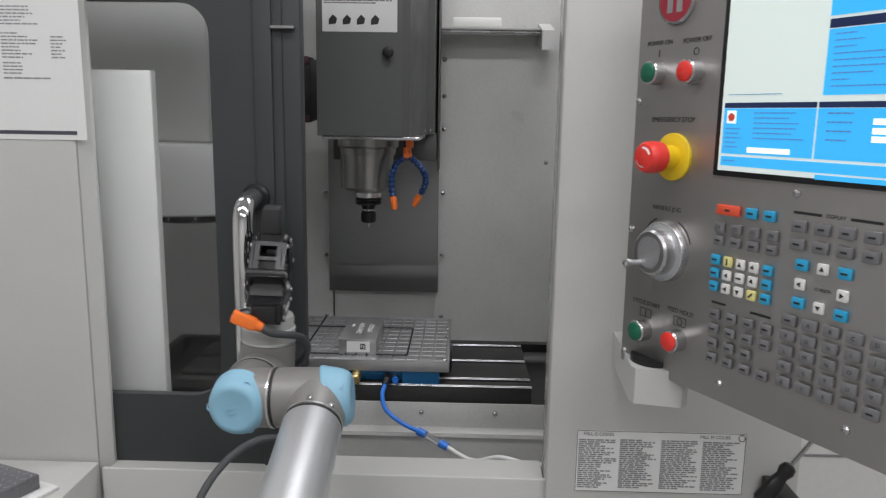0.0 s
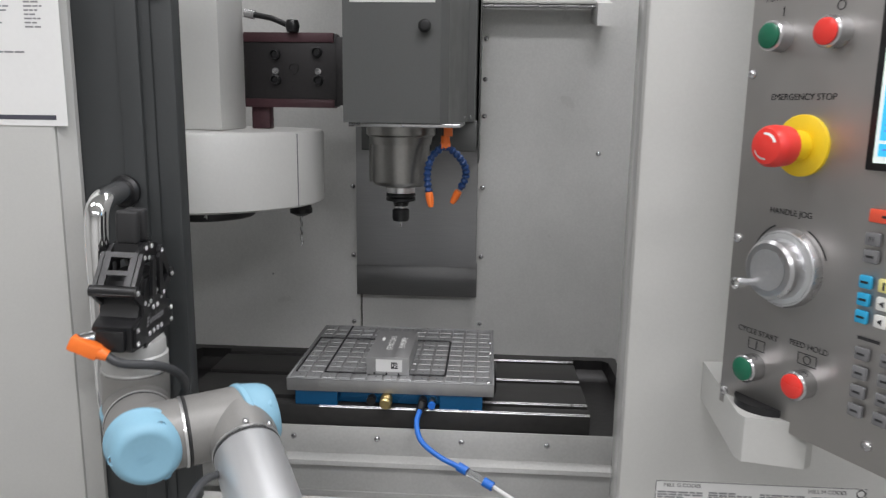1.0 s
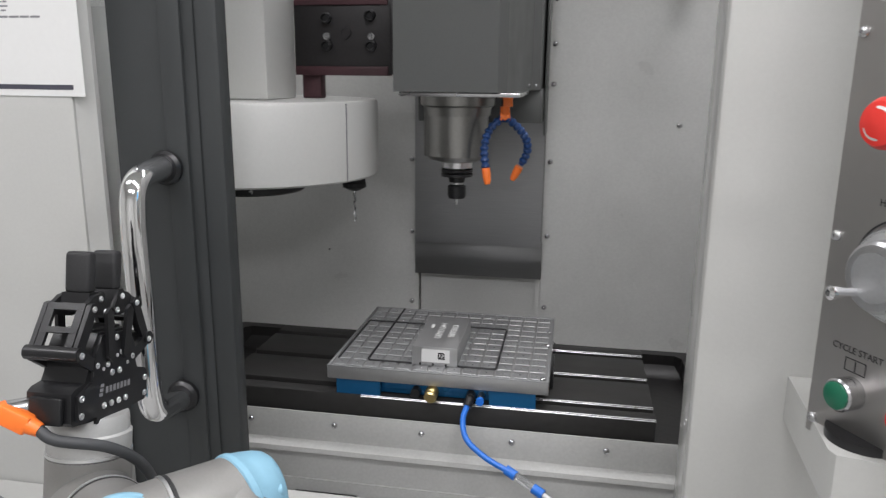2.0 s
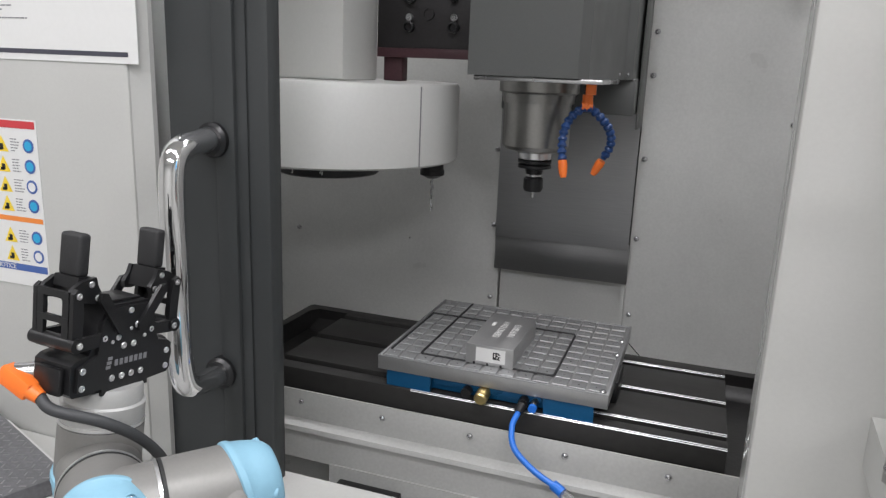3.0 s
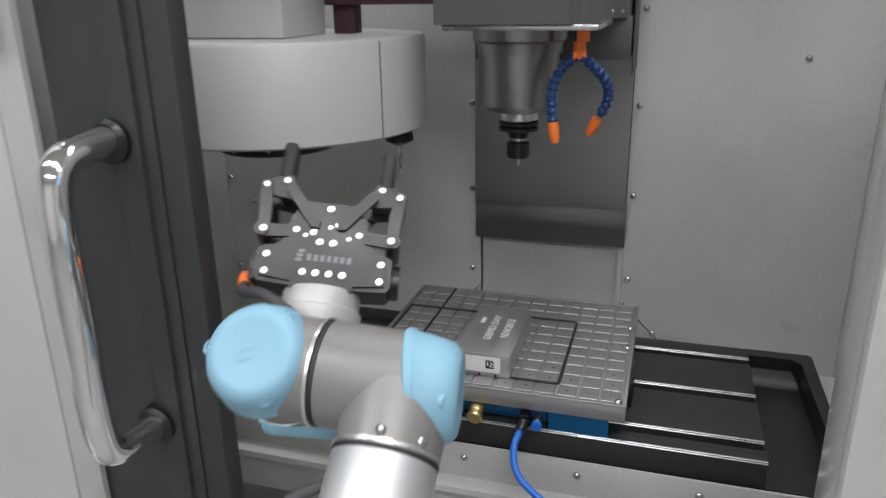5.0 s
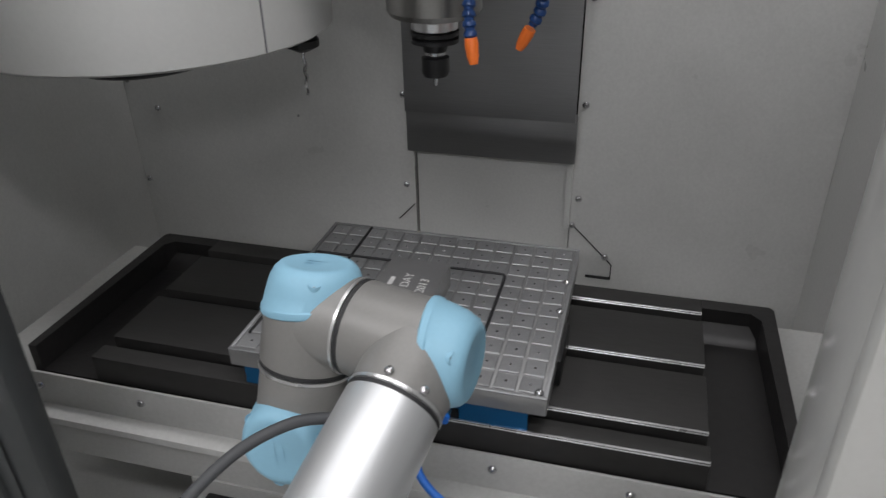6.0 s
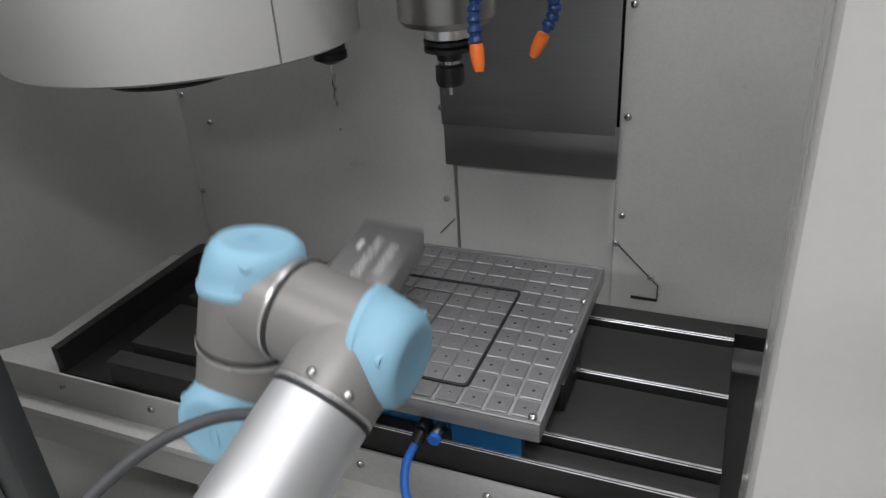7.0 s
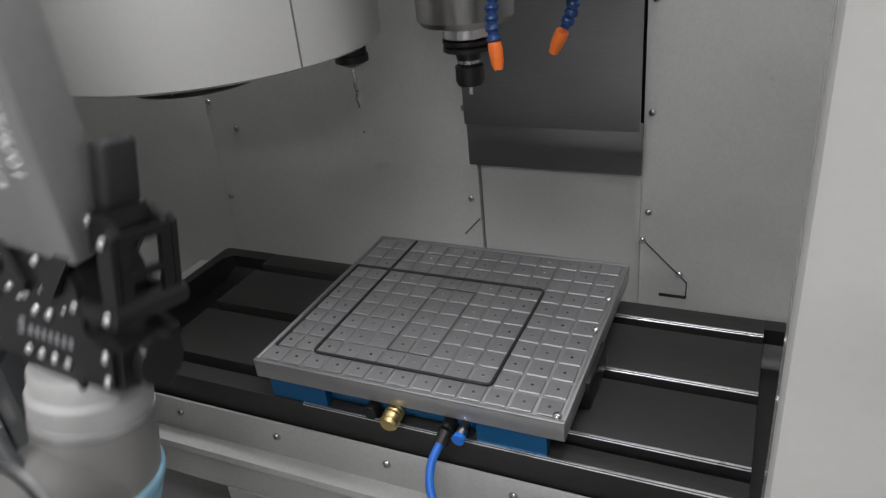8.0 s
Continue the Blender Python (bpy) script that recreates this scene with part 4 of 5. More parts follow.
b = flat(flat(flat(flat(nb(), 0.227, 0.500, 0.838, 0.8388, MF), 0.227, 0.500, 0.9432, 0.944, MF), 0.227, 0.2278, 0.838, 0.944, MF), 0.4992, 0.500, 0.838, 0.944, MF)
part("border", b, INK, codes)
part("emblem", hoop(nb(), 0.006, 0.0046, 0, 0.0002, Matrix.Translation((0.493, 1.1304, 0.9365)) @ FRONT), INK, codes)

notice = sheet("spec_sheet", -0.835, -0.565, 1.166, 1.397, 1.80, "white printed specification sheet on the enclosure panel")
MN = Matrix.Translation((0, 1.1645, 0)) @ FRONT
b = flat(nb(), -0.826, -0.580, 1.405, 1.411, MN)
part("footer_bar", b, FOOT, notice)
for u0, u1, v0, rows, h, seed, fill in ((-0.825, -0.70, 1.60, 30, 0.0018, 31, (0.2, 0.7)), (-0.690, -0.630, 1.56, 8, 0.0020, 32, (0.4, 1.0)), (-0.690, -0.650, 1.515, 4, 0.0020, 33, (0.4, 1.0)),
                                        (-0.612, -0.586, 1.555, 7, 0.0020, 34, (0.5, 1.0)), (-0.690, -0.600, 1.60, 6, 0.0020, 35, (0.3, 0.7)), (-0.690, -0.610, 1.492, 1, 0.0024, 36, (0.9, 1.0))):
    part("print", bars(nb(), u0, u1, v0, rows, 0.0052, h, MN, seed, fill), GREYINK, notice)

warn = sheet("warning_sticker", -1.02, -0.742, 1.166, 1.083, 1.318, "white safety sticker with yellow triangles and blue round signs")
MW = Matrix.Translation((0, 1.1645, 0)) @ FRONT
part("red_band", flat(nb(), -1.018, -0.744, 1.306, 1.316, MW), SIGNRED, warn)
part("orange_band", flat(nb(), -1.018, -0.744, 1.176, 1.183, MW), SIGNOR, warn)
part("blue_band", flat(nb(), -1.018, -0.744, 1.104, 1.114, MW), SIGNBLUE, warn)
lettering("DANGER", 0.010, Matrix.Translation((-0.88, 1.1642, 1.311)) @ FRONT, PAPER, warn)
lettering("NOTICE", 0.010, Matrix.Translation((-0.82, 1.1642, 1.109)) @ FRONT, PAPER, warn)
for k, z in enumerate((1.283, 1.255, 1.227, 1.200, 1.155, 1.128)):
    for x in (-0.806, -0.95):
        b = nb()
        b.faces.new([b.verts.new(MW @ Vector(p)) for p in ((x - 0.012, z - 0.010, 0), (x + 0.012, z - 0.010, 0), (x, z + 0.012, 0))])
        tri = part("warning_triangle", b, SIGNYEL, warn)
        part("triangle_mark", flat(flat(nb(), x - 0.003, x + 0.003, z - 0.007, z + 0.001, MW, 0.0003), x - 0.006, x + 0.001, z - 0.008, z - 0.004, MW, 0.0003), INK, tri)
        ring = part("round_sign", lathe(nb(), [(0.0095, 0), (0.0095, 0.0003), (0, 0.0003)], Matrix.Translation((x + 0.048, 1.1645, z)) @ FRONT, 24), SIGNBLUE, warn)
        part("round_mark", lathe(nb(), [(0.0065, 0.0004), (0.0065, 0.0006), (0, 0.0006)], Matrix.Translation((x + 0.048, 1.1645, z)) @ FRONT, 16), PAPER if k % 3 == 2 else KEYBLUE, ring)
        part("print", bars(nb(), x + 0.016, x + 0.034, z + 0.008, 5, 0.004, 0.0014, MW, 60 + k), GREYINK, warn)

# ---- shelf box beside the door, with a printed card on it ----
shelf = solid("side_shelf", box(nb(), -1.30, -0.580, 0.93, 1.164, 0.60, 0.852, 0.006), PAINT, "pale grey sheet metal ledge beside the door", "ledge")
card = thing("card_stack", "flat box with a grey patterned top on white card", "box")
CARD = Matrix.Translation((-0.74, 1.03, 0.852)) @ pose(0, 0, 0, 0, 0, -22)
part("white_card", box(nb(), -0.20, 0.12, -0.10, 0.085, 0.0005, 0.006, 0.001), PAPER, card).matrix_local = CARD
part("patterned_box", box(nb(), -0.20, 0.10, -0.10, 0.068, 0.0065, 0.030, 0.002), TREAD, card).matrix_local = CARD
b = nb()
rng = random.Random(9)
for i in range(22):
    for j in range(12):
        m = CARD @ Matrix.Translation((-0.19 + 0.0135 * i, -0.09 + 0.0135 * j, 0.0302)) @ pose(0, 0, 0, 0, 0, 45 if (i + j) % 2 else -45)
        flat(b, -0.0045, 0.0045, -0.0011, 0.0011, m, 0.0004)
tagged(part("tread_pattern", b, ALU, card), kind="stuff")

# ---- beside the machine: block wall piece, bench, screwdriver ----
wall_piece = solid("wall_bench_side", box(nb(), 0.62, 3.4, 2.02, 2.06, 0, 1.16), SHOPWALL, "white painted block wall behind the machine", "wall", "structure", 0)
for k in range(6):
    part("joint", box(nb(), 0.62, 3.4, 2.017, 2.021, 0.20 * k + 0.09, 0.20 * k + 0.097), GREYINK, wall_piece, smooth=0)
driver = thing("screwdriver", "screwdriver with a black handle leaning on the panel", "screwdriver")
DM = Matrix.Translation((0.470, 0.93, 0.977)) @ pose(0, 0, 0, 0, 35, 0)
h = part("handle", lathe(nb(), [(0.006, 0.022), (0.012, 0.018), (0.015, 0.008), (0.011, -0.004), (0.014, -0.02), (0.016, -0.06), (0.010, -0.07)], DM @ Matrix.Scale(0.75, 4), 16), BLACK, driver)
part("shaft", cyl(nb(), DM @ Vector((0, 0, 0.014)), DM @ Vector((0, 0, 0.085)), 0.003, seg=10), STEEL, driver)
tool_tray = solid("tool_tray", box(nb(), 0.45, 0.56, 0.88, 1.0, 0.875, 0.895, 0.004), MAROON, "dark red tool tray under the pendant", "tray")
post = solid("tray_bracket", box(nb(), 0.53, 0.56, 0.97, 1.131, 0.84, 0.8745, 0.003), BLACK, "black bracket holding the tool tray", "bracket")

# ---- robot arm ----
RT, RW, D4, D5 = 0.040, 0.0422, 0.1092, 0.1157
ARM_ROWS = [
    (0.0, -0.163, 0.978, 1.051, -1.231, -0.019, -0.047, 2.801, -0.099, 1.729),
    (0.6, -0.260, 1.044, 1.046, -1.186, -0.286, 0.245, 2.833, -0.115, 1.344),
    (1.0, -0.312, 1.054, 1.041, -1.191, -0.364, 0.420, 2.826, -0.089, 1.107),
    (1.5, -0.296, 0.976, 1.004, -0.881, -0.411, 0.836, 2.467, -0.158, 0.722),
    (2.0, -0.291, 0.948, 1.008, -0.818, -0.359, 0.795, 2.297, -0.140, 0.755),
    (2.2, -0.281, 0.930, 1.015, -0.741, -0.325, 0.745, 2.214, -0.136, 0.790),
    (3.5, -0.306, 0.965, 0.994, -0.487, -0.244, 0.847, 2.081, -0.156, 0.634),
    (4.0, -0.277, 0.930, 1.023, -0.418, -0.159, 0.837, 1.955, -0.032, 0.713),
    (4.2, -0.262, 0.925, 1.036, -0.409, -0.208, 0.754, 2.095, -0.032, 0.651),
    (5.3, -0.104, 1.144, 1.193, -1.030, 0.132, -0.078, 1.568, 0.141, 0.001),
    (5.5, -0.082, 1.185, 1.210, -0.934, 0.167, -0.105, 1.110, 0.174, -0.140),
    (6.0, -0.080, 1.312, 1.094, -1.189, 0.151, -0.112, 0.921, 0.155, -0.080),
    (6.5, -0.070, 1.295, 1.103, -1.205, 0.139, -0.123, 0.970, 0.140, -0.080),
    (6.9, -0.070, 1.295, 1.103, -1.205, 0.139, -0.123, 0.970, 0.140, -0.080),
    (7.0, -0.090, 1.300, 1.122, -1.062, 0.223, -0.033, 0.892, 0.162, -0.094),
    (7.2, -0.083, 1.188, 1.214, -0.723, 0.161, -0.161, 0.739, 0.213, -0.125),
    (7.4, -0.091, 1.178, 1.213, -0.741, 0.178, -0.141, 0.832, 0.207, -0.076),
    (7.5, -0.090, 1.176, 1.205, -0.845, 0.166, -0.114, 1.078, 0.200, -0.074),
    (7.6, -0.120, 1.136, 1.202, -1.014, 0.110, -0.168, 1.474, 0.233, 0.204),
    (7.7, -0.160, 1.127, 1.166, -0.884, 0.102, -0.151, 1.606, 0.154, 0.152),
    (7.8, -0.166, 1.091, 1.166, -0.818, 0.001, -0.109, 1.693, 0.061, 0.083),
    (7.9, -0.185, 1.079, 1.118, -0.720, -0.055, -0.054, 1.855, -0.012, 0.012),
    (8.0, -0.152, 1.042, 1.099, -0.628, -0.046, -0.035, 2.012, -0.129, -0.022),
]


def arm_state(t):
    """The arm's numbers at t, a smooth line through the rows."""
    rows = ARM_ROWS
    k = 0
    while k < len(rows) - 2 and t > rows[k + 1][0]:
        k += 1
    a, b = rows[k], rows[k + 1]
    z, e = rows[max(k - 1, 0)], rows[min(k + 2, len(rows) - 1)]
    h = b[0] - a[0]
    s = min(max((t - a[0]) / h, 0), 1)
    out = []
    for i in range(1, 10):
        m0 = (b[i] - z[i]) / (b[0] - z[0]) * h
        m1 = (e[i] - a[i]) / (e[0] - a[0]) * h
        d = b[i] - a[i]
        for_m = [max(min(m, 2.5 * abs(d)), -2.5 * abs(d)) for m in (m0, m1)]
        out.append(a[i] * (2 * s ** 3 - 3 * s * s + 1) + for_m[0] * (s ** 3 - 2 * s * s + s) + b[i] * (3 * s * s - 2 * s ** 3) + for_m[1] * (s ** 3 - s * s))
    return out


def arm_poses(t):
    x, y, z, rx, ry, rz, q4, q5, q6 = arm_state(t)
    v = Vector((rx, ry, rz))
    f = Matrix.Translation((x, y, z)) @ Matrix.Rotation(v.length, 4, v.normalized())
    w2 = f @ Matrix.Translation((-D4, 0, 0)) @ Matrix.Rotation(q4, 4, "X")
    w3 = w2 @ Matrix.Translation((0, 0, -D5)) @ Matrix.Rotation(q5, 4, "Z")
    return f, w2, w3, w3 @ Matrix.Rotation(q6, 4, "Y")


XROT = pose(0, 0, 0, 0, 90, 0)   # local z of a lathe to +x
YROT = pose(0, 0, 0, 90, 0, 0)   # local z of a lathe to -y
robot = thing("robot_arm", "grey robot arm with pale blue joint caps", "robot arm")


def cap(parent, m):
    """Pale blue joint cap with three screws; m takes +z out of the housing."""
    R = RW
    bc = lathe(nb(), [(R * 1.00, -0.008), (R * 1.05, -0.0065), (R * 1.065, -0.004), (R * 1.06, -0.0005), (R * 1.03, 0.001), (R * 0.995, 0.012), (R * 0.945, 0.022), (R * 0.87, 0.0290), (R * 0.77, 0.0332), (R * 0.66, 0.0345), (R * 0.60, 0.0339), (0, 0.0339)], None, 64)
    for v in bc.verts:
        v.co.z += 0.20 * v.co.x * (1.0 - 0.75 * max(min((v.co.z + 0.008) / 0.050, 1), 0))
    bc.transform(m)
    c = part("joint_cap", bc, CAPBLUE, parent, "pale blue plastic joint cap")
    for k in range(3):
        a = radians(180 + 120 * k)
        q = m @ Matrix.Translation((R * 0.86 * math.cos(a), R * 0.86 * math.sin(a), 0.0266 + 0.05 * R * math.cos(a)))
        part("cap_recess", lathe(nb(), [(0.0066, -0.008), (0.0064, -0.0012), (0.0056, 0.0004), (0.0046, -0.001), (0.0044, -0.004), (0, -0.004)], q @ pose(0, 0, 0, 0, 24 * math.cos(a), 0) @ pose(0, 0, 0, -24 * math.sin(a)), 18), CAPBLUE, c)
        part("cap_screw", lathe(nb(), [(0.0034, -0.006), (0.0034, -0.0022), (0.002, -0.0014), (0, -0.002)], q, 12), STEEL, c)
    b2 = nb()
    for du in (-0.006, 0.002):
        flat(b2, du, du + 0.003, -0.012, 0.010, m @ pose(0, 0, 0, 0, 0, 105), 0.0345)
    part("cap_emblem", b2, CAPBLUE, c)
    return c


def ring(parent, m, r=None):
    r = r or RT
    a = part("joint_ring", lathe(nb(), [(r * 0.9, -0.0035), (r * 1.02, -0.003), (r * 1.025, 0.0), (r * 0.9, 0.001)], m, 56), RING, parent, "silver joint ring")
    part("joint_seal", lathe(nb(), [(r * 0.9, 0.0008), (r * 1.008, 0.001), (r * 1.008, 0.0045), (r * 0.9, 0.005)], m, 56), RUBBER, a)
    return a


forearm = part("forearm", lathe(nb(), [(RT * 0.98, -0.057), (RT, -0.059), (RT * 1.02, -0.30), (RT * 1.06, -0.52)], None, 64), ALU_TUBE, robot, "brushed aluminium forearm tube")
b = lathe(nb(), [(RW * 0.985, -0.062), (RW, -0.060), (RW, 0.010)], XROT, 64)
part("first_wrist_housing", b, WRIST, forearm)
part("first_wrist_neck", lathe(nb(), [(RT * 1.0, -0.053), (RT * 1.01, -0.045), (RW * 0.985, -0.030), (RW * 0.985, 0.0), (RW * 0.6, 0.02)], None, 64), WRIST, forearm)
ring(forearm, Matrix.Translation((0, 0, -0.0565)) @ pose(0, 0, 0, 180), RT)
screw(forearm, (0, -RT * 1.02, -0.048), (0, -1, 0), 0.7)
screw(forearm, (0.028, -RT * 0.72, -0.049), (0.6, -0.8, 0), 0.7)
cap(forearm, Matrix.Translation((0.012, 0, 0)) @ XROT)
part("arm_cable", sweep(nb(), spline([(-0.034, 0.0, -0.080), (-0.060, -0.022, -0.108), (-0.086, -0.030, -0.155), (-0.098, -0.030, -0.225), (-0.092, -0.02, -0.34), (-0.07, -0.01, -0.46)], 8), 0.0047, 12), CABLE, forearm, "dark grey cable hanging beside the tube")

second = new("second_wrist", None)
second.parent = robot
second.empty_display_size = 0.02
part("second_wrist_housing", lathe(nb(), [(RW * 0.98, -0.048), (RW, -0.046), (RW, 0.010)], None, 64), WRIST, second)
part("second_wrist_neck", cyl(nb(), (0, 0, 0), (D4 - 0.0655, 0, 0), RW * 0.985, seg=64), WRIST, second)
ring(second, Matrix.Translation((D4 - 0.0635, 0, 0)) @ pose(0, 0, 0, 0, 90, 0), RW)
cap(second, Matrix.Translation((0, 0, 0.012)))

third = new("third_wrist", None)
third.parent = robot
third.empty_display_size = 0.02
part("third_wrist_housing", lathe(nb(), [(RW * 0.97, -0.050), (RW * 0.99, -0.046), (RW, 0.010)], YROT, 64), WRIST, third)
part("third_wrist_neck", cyl(nb(), (0, 0, 0), (0, 0, D5 - 0.0505), RW * 0.97, seg=64), WRIST, third)
ring(third, Matrix.Translation((0, 0, D5 - 0.049)) @ pose(0, 0, 0, 0, 0, 0), RW)
ring(third, Matrix.Translation((0, 0.050, 0)) @ YROT, RW * 0.97)
cap(third, Matrix.Translation((0, -0.012, 0)) @ YROT @ pose(0, 0, 0, 0, 0, 90))

# ---- gripper; y is the way it points, x the way the fingers close ----
gripper = thing("gripper", "black two-finger gripper on a silver coupling", "gripper")
NEG = pose(0, 0, 0, -90)
part("coupling", lathe(nb(), [(0.040, 0.053), (0.0410, 0.055), (0.0410, 0.072), (0.0385, 0.074), (0.0380, 0.088), (0.0365, 0.0915), (0.030, 0.092)], NEG, 56), COUPLING, gripper, "silver coupling ring")
G0 = 0.092
AX, AY, CX, CY = 0.0306, 0.0549, 0.0376, 0.0430   # pivot of the outer link, and its far end seen from there
half = [(0.030, -0.001), (0.062, 0.001), (0.0655, 0.005), (0.0655, 0.033), (0.060, 0.037), (0.046, 0.040), (0.040, 0.052), (0.037, 0.070), (0.026, 0.087)]
body = part("body", prism(nb(), [(x, G0 + y) for x, y in half] + [(-x, G0 + y) for x, y in reversed(half)], -0.0235, 0.0235), BLACK, gripper, "black anodised gripper body")
part("palm", box(nb(), -0.022, 0.022, G0 + 0.0872, G0 + 0.0900, -0.017, 0.017, 0.001), BLACK, gripper)
part("side_box", box(nb(), -0.0720, -0.0657, G0 + 0.003, G0 + 0.030, -0.0170, 0.0170, 0.002), BLACK, gripper)
part("motor_boss", cyl(nb(), (0.0657, G0 + 0.018, 0), (0.074, G0 + 0.018, 0), 0.0175), BLACK, gripper)
BOLT = mesh_of("bolt", lathe(nb(), [(0.0034, 0), (0.0034, 0.0010), (0.0030, 0.0015), (0.0017, 0.0015), (0.0013, 0.0004), (0, 0.0004)], seg=12), EDGE)


def bolt(parent, p, face, size=1.0):
    ob = new("bolt", BOLT)
    ob.parent = parent
    ob.matrix_local = Matrix.Translation(p) @ pose(0, 0, 0, 0 if face > 0 else 180) @ Matrix.Scale(size, 4)
    return ob


for face in (-1, 1):
    cover = part("cover_plate", prism(nb(), [(x, G0 + y) for x, y in ((-0.030, -0.004), (0.030, -0.004), (0.030, 0.003), (0.060, 0.006), (0.060, 0.030), (0.038, 0.040), (0.034, 0.068), (0.0235, 0.0845), (-0.0235, 0.0845), (-0.034, 0.068), (-0.038, 0.040), (-0.060, 0.030), (-0.060, 0.006), (-0.030, 0.003))],
                                      *((0.0236, 0.0270) if face > 0 else (-0.0270, -0.0236))), BLACK, body)
    for gx, gy, size in ((-0.019, 0.0125, 1), (-0.0063, 0.0125, 1), (0.0063, 0.0125, 1), (0.019, 0.0125, 1), (0.055, 0.027, 1), (0.055, 0.010, 1), (-0.055, 0.027, 1), (-0.055, 0.010, 1),
                         (0, 0.0795, 1), (-0.0065, 0.044, 1), (0.0065, 0.044, 1), (-0.014, 0.0535, 0.9), (0.010, 0.0632, 1), (-0.012, 0.0632, 1), (0.0022, 0.0603, 0.6), (0.021, 0.050, 0.6), (-0.021, 0.050, 0.6)):
        bolt(cover, (gx, G0 + gy, face * 0.0270), face, size)
    b = nb()
    for k in range(7):
        flat(b, face * (-0.0145 + 0.0064 * k) - 0.0022, face * (-0.0145 + 0.0064 * k) + 0.0022, G0 + 0.0245, G0 + 0.0310, Matrix(), face * 0.0273)
    for k in range(3):
        flat(b, face * (-0.0225 - 0.001 * k) - 0.003, face * (-0.0225 - 0.001 * k) + 0.003, G0 + 0.0318 - 0.0045 * k, G0 + 0.0352 - 0.0045 * k, Matrix(), face * 0.0273)
    part("maker_mark", b, GREYINK, cover, "plain grey maker mark")


def finger(side):
    """Parallel finger; its origin is the far end of the outer link."""
    f = new("finger", None)
    f.parent = gripper
    f.empty_display_size = 0.01
    for zz in (-0.0205, 0.0155):
        part("knuckle_plate", prism(nb(), [(side * x, y) for x, y in ((-0.032, -0.010), (-0.024, -0.011), (0.003, -0.007), (0.006, 0.0), (0.002, 0.006), (-0.008, 0.012), (-0.024, 0.015), (-0.027, 0.006), (-0.033, -0.003))], zz, zz + 0.005), BLACK, f)
    part("knuckle_block", prism(nb(), [(side * x, y) for x, y in ((-0.028, -0.006), (-0.012, -0.005), (-0.006, 0.004), (-0.008, 0.015), (-0.022, 0.015), (-0.026, 0.004))], -0.0152, 0.0152), BLACK, f)
    tip = box(nb(), -0.0070, 0.0070, 0.014, 0.056, -0.0135, 0.0135, 0.0040, 3)
    tip.transform(Matrix.Translation((side * -0.0152, 0, 0)))
    part("fingertip", tip, RUBBER, f, "black rubber fingertip")
    for zz in (-1, 1):
        for qx, qy in ((0, 0), (-0.0185, 0.0085), (-0.0270, -0.0055)):
            bolt(f, (qx * side, qy, zz * 0.0205), zz, 0.95)
    return f


def link(side):
    """Driving knuckle and outer link in one piece; its origin is the pivot in the body."""
    f = new("outer_link", None)
    f.parent = gripper
    f.empty_display_size = 0.01
    bx, by = 0.0315, -0.0041
    ux, uy = (CX - bx) / math.hypot(CX - bx, CY - by), (CY - by) / math.hypot(CX - bx, CY - by)
    at = lambda a, o: (side * (bx + ux * a + uy * o), by + uy * a - ux * o)
    for zz in (-0.0265, 0.0215):
        part("knuckle_arm", prism(nb(), [(side * x, y) for x, y in ((-0.006, -0.003), (0.0, -0.007), (0.030, -0.011), (0.037, -0.008), (0.037, 0.000), (0.030, 0.002), (0.010, 0.004), (0.001, 0.008), (-0.005, 0.004))], zz, zz + 0.005), BLACK, f)
        part("link_flange", prism(nb(), [at(-0.006, -0.005), at(-0.006, 0.006), at(0.050, 0.006), at(0.054, 0.001), at(0.050, -0.005), at(0.030, -0.0065)], *((zz + 0.0008, zz + 0.0055) if zz < 0 else (zz - 0.0005, zz + 0.0042))), BLACK, f)
    for a0, a1 in ((-0.006, 0.003), (0.020, 0.026), (0.044, 0.051)):
        part("link_bridge", prism(nb(), [at(a0, 0.0025), at(a0, 0.0065), at(a1, 0.0065), at(a1, 0.0025)], -0.0200, 0.0200), BLACK, f)
    for zz in (-0.0200, 0.0120):
        part("link_rail", prism(nb(), [at(-0.005, 0.0022), at(-0.005, 0.0062), at(0.050, 0.0062), at(0.050, 0.0022)], zz, zz + 0.008), BLACK, f)
    part("hinge_roller", cyl(nb(), (side * (bx + 0.002), by, -0.0285), (side * (bx + 0.002), by, 0.0285), 0.0072, seg=20), BLACK, f)
    for zz in (-1, 1):
        bolt(f, (0, 0, zz * 0.0265), zz, 0.9)
        bolt(f, (side * bx, by, zz * 0.0286), zz, 1.0)
        bolt(f, (*at(0.0475, 0.0), zz * 0.0262), zz, 0.95)
    return f


def inner_link(side):
    """Slanted bar that keeps the finger upright; its origin is its pivot in the body."""
    f = new("inner_link", None)
    f.parent = gripper
    f.empty_display_size = 0.01
    w = Vector((-CY, CX)).normalized() * 0.0055
    e = Vector((CX, CY)) * 0.80
    for zz in (-0.0330, 0.0290):
        part("link_bar", prism(nb(), [(side * x, y) for x, y in ((w.x, w.y), (-0.004, -0.004), (-w.x, -w.y), (e.x - w.x, e.y - w.y), (e.x + 0.003, e.y + 0.004), (e.x + w.x, e.y + w.y))], *((zz + 0.0055, zz + 0.0095) if zz < 0 else (zz - 0.0015, zz + 0.0025))), BLACK, f)
    return f


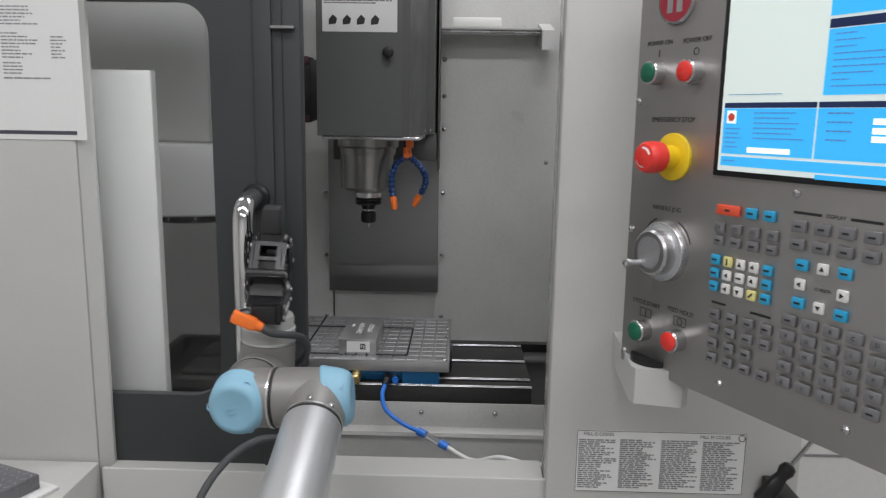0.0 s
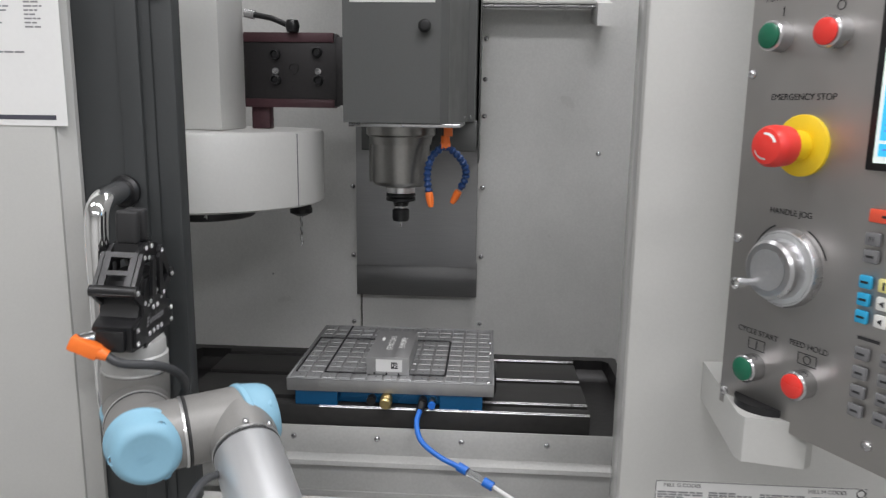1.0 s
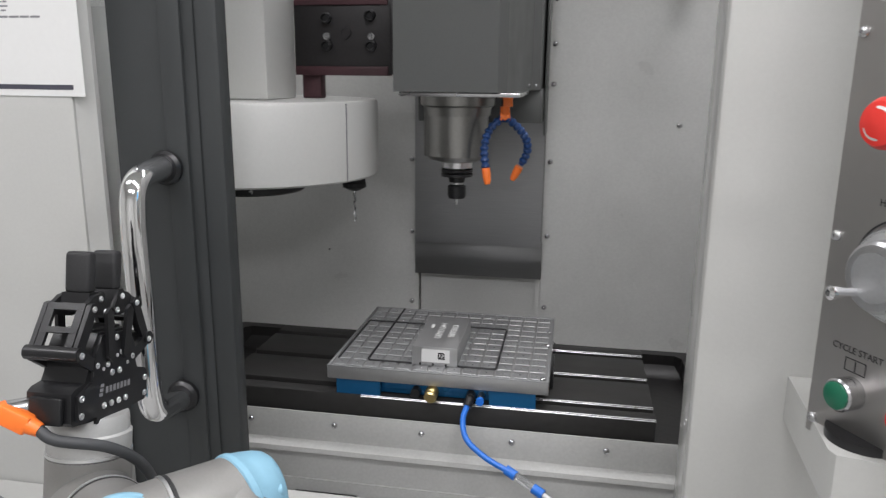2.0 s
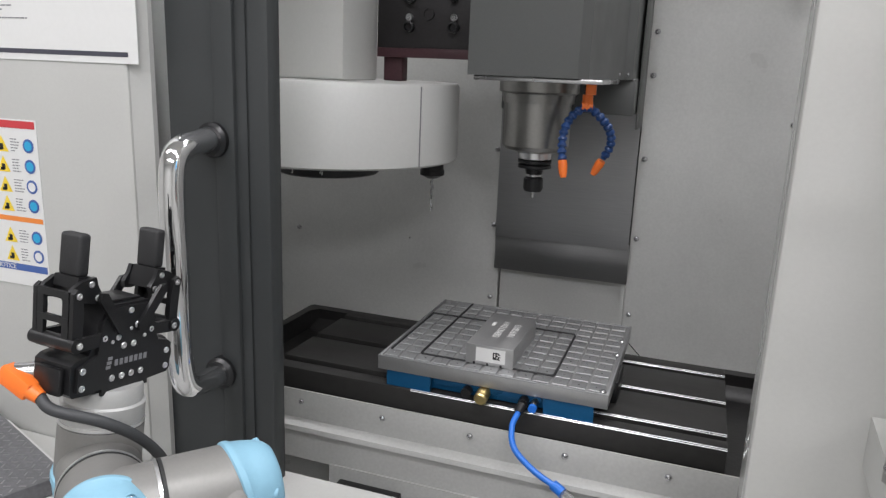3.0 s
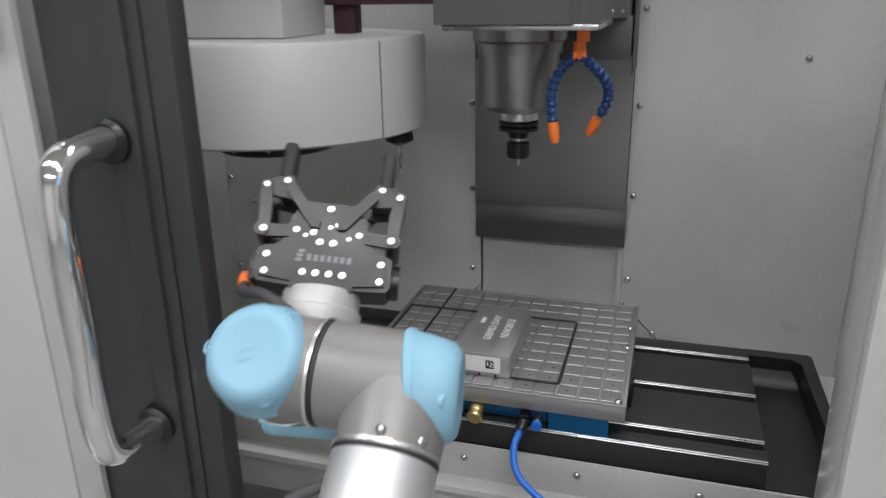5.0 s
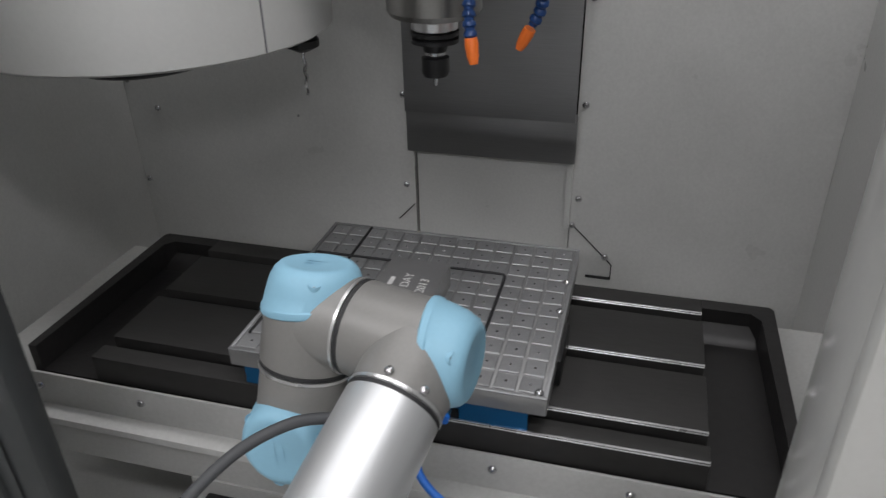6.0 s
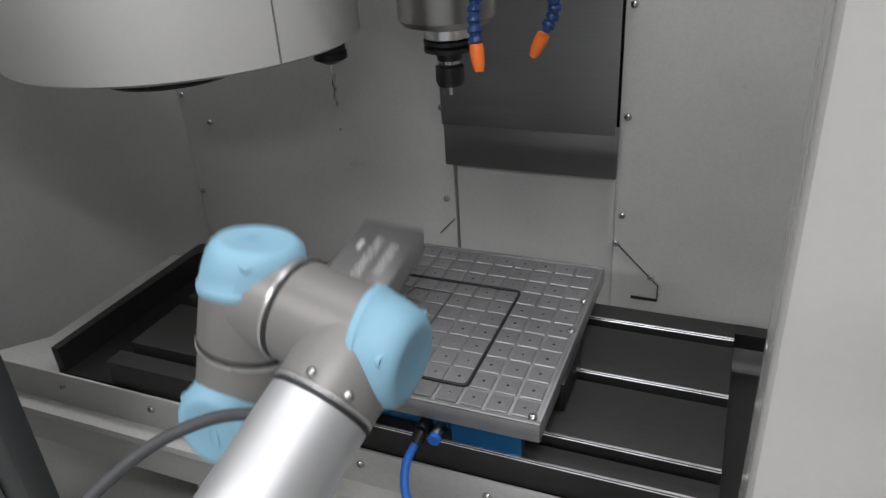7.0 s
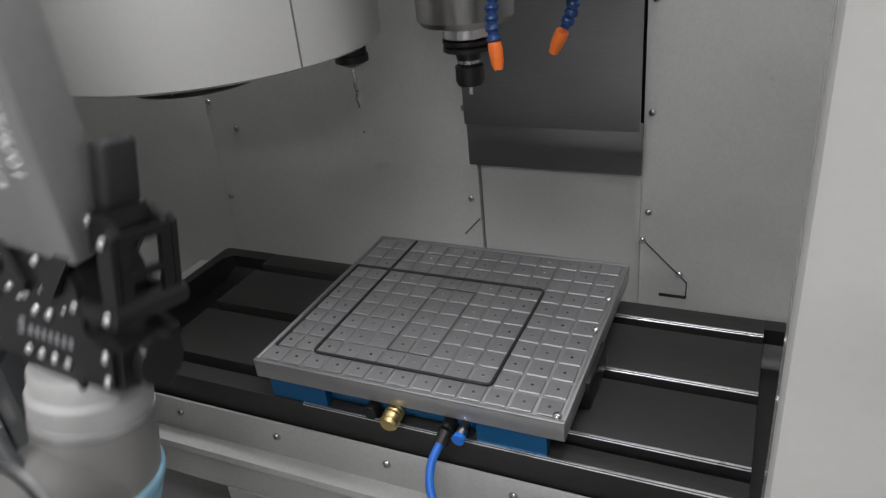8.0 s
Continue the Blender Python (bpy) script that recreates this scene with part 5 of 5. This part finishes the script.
fingers = [finger(-1), finger(1)]
links = [link(-1), link(1)]
inner_links = [inner_link(-1), inner_link(1)]
plug = part("cable_plug", cyl(nb(), (-0.056, G0 + 0.018, -0.018), (-0.076, G0 + 0.016, -0.036), 0.0098), STEEL, gripper, "steel cable socket")
b = box(nb(), -0.0085, 0.0085, -0.012, 0.024, -0.0100, 0.0085, 0.003, 2)
PLUGM = Matrix.Translation((-0.080, G0 + 0.0130, -0.032)) @ pose(0, 0, 0, 114, 8, 0)
b.transform(PLUGM)
cyl(b, PLUGM @ Vector((0, 0.022, -0.001)), PLUGM @ Vector((0, 0.034, -0.001)), 0.0088, 0.0066, 16)
part("orange_plug", b, ORANGE, plug, "orange angled cable plug")
q0 = PLUGM @ Vector((0, 0.032, -0.001))
q1 = PLUGM @ Vector((0, 0.052, 0.001))
part("gripper_cable", sweep(nb(), spline([q0, q1, (-0.046, 0.072, 0.048), (-0.012, 0.050, 0.060), (0.022, 0.020, 0.058), (0.050, -0.006, 0.044)], 8), 0.0056, 12), CABLE, plug, "dark cable from the plug")

# half of the gap between the fingertips, in metres
GRIP = [(0.0, 0.004), (1.5, 0.006), (1.8, 0.010), (2.0, 0.015), (2.2, 0.029), (2.6, 0.041), (3.3, 0.043), (4.2, 0.044), (6.3, 0.044), (6.7, 0.0392), (8.0, 0.0392)]
DOOR = [(0.0, 0.173), (0.1, 0.165), (0.3, 0.115), (0.5, 0.066), (0.8, 0.003), (1.0, -0.028), (1.2, -0.014), (1.5, 0.0), (8.0, 0.0)]
LIFT = 6.9


def motions():
    times = [i / 10 for i in range(81)]
    poses = {t: arm_poses(t) for t in times}
    walk(forearm, [(t, poses[t][0]) for t in times])
    walk(second, [(t, poses[t][1]) for t in times])
    walk(third, [(t, poses[t][2]) for t in times])
    walk(gripper, [(t, poses[t][3]) for t in times])
    reach, rest_angle = math.hypot(CX, CY), math.atan2(CY, CX)
    grips = []
    for (t0, g0), (t1, g1) in zip(GRIP, GRIP[1:]):
        grips += [(t0 + (t1 - t0) * k / 3, g0 + (g1 - g0) * k / 3) for k in range(3)]
    grips.append(GRIP[-1])
    for side, f, l, n in ((-1, fingers[0], links[0], inner_links[0]), (1, fingers[1], links[1], inner_links[1])):
        angles = [(t, math.acos((g + 0.0222 - AX) / reach)) for t, g in grips]
        walk(f, [(t, pose(side * (AX + reach * math.cos(a)), G0 + AY + reach * math.sin(a), 0)) for t, a in angles])
        walk(l, [(t, pose(side * AX, G0 + AY, 0, 0, 0, side * math.degrees(a - rest_angle))) for t, a in angles])
        walk(n, [(t, pose(side * 0.0127, G0 + 0.0614, 0, 0, 0, side * math.degrees(a - rest_angle))) for t, a in angles])
    walk(door, [(t, pose(x, 0, 0)) for t, x in DOOR])
    rest = pose(-0.1795, 1.467, PZ)
    held = arm_poses(LIFT)[3].inverted() @ rest
    walk(workpiece, [(0.0, rest), (LIFT - 0.1, rest)] + [(t, poses[t][3] @ held) for t in times if t >= LIFT])


motions()
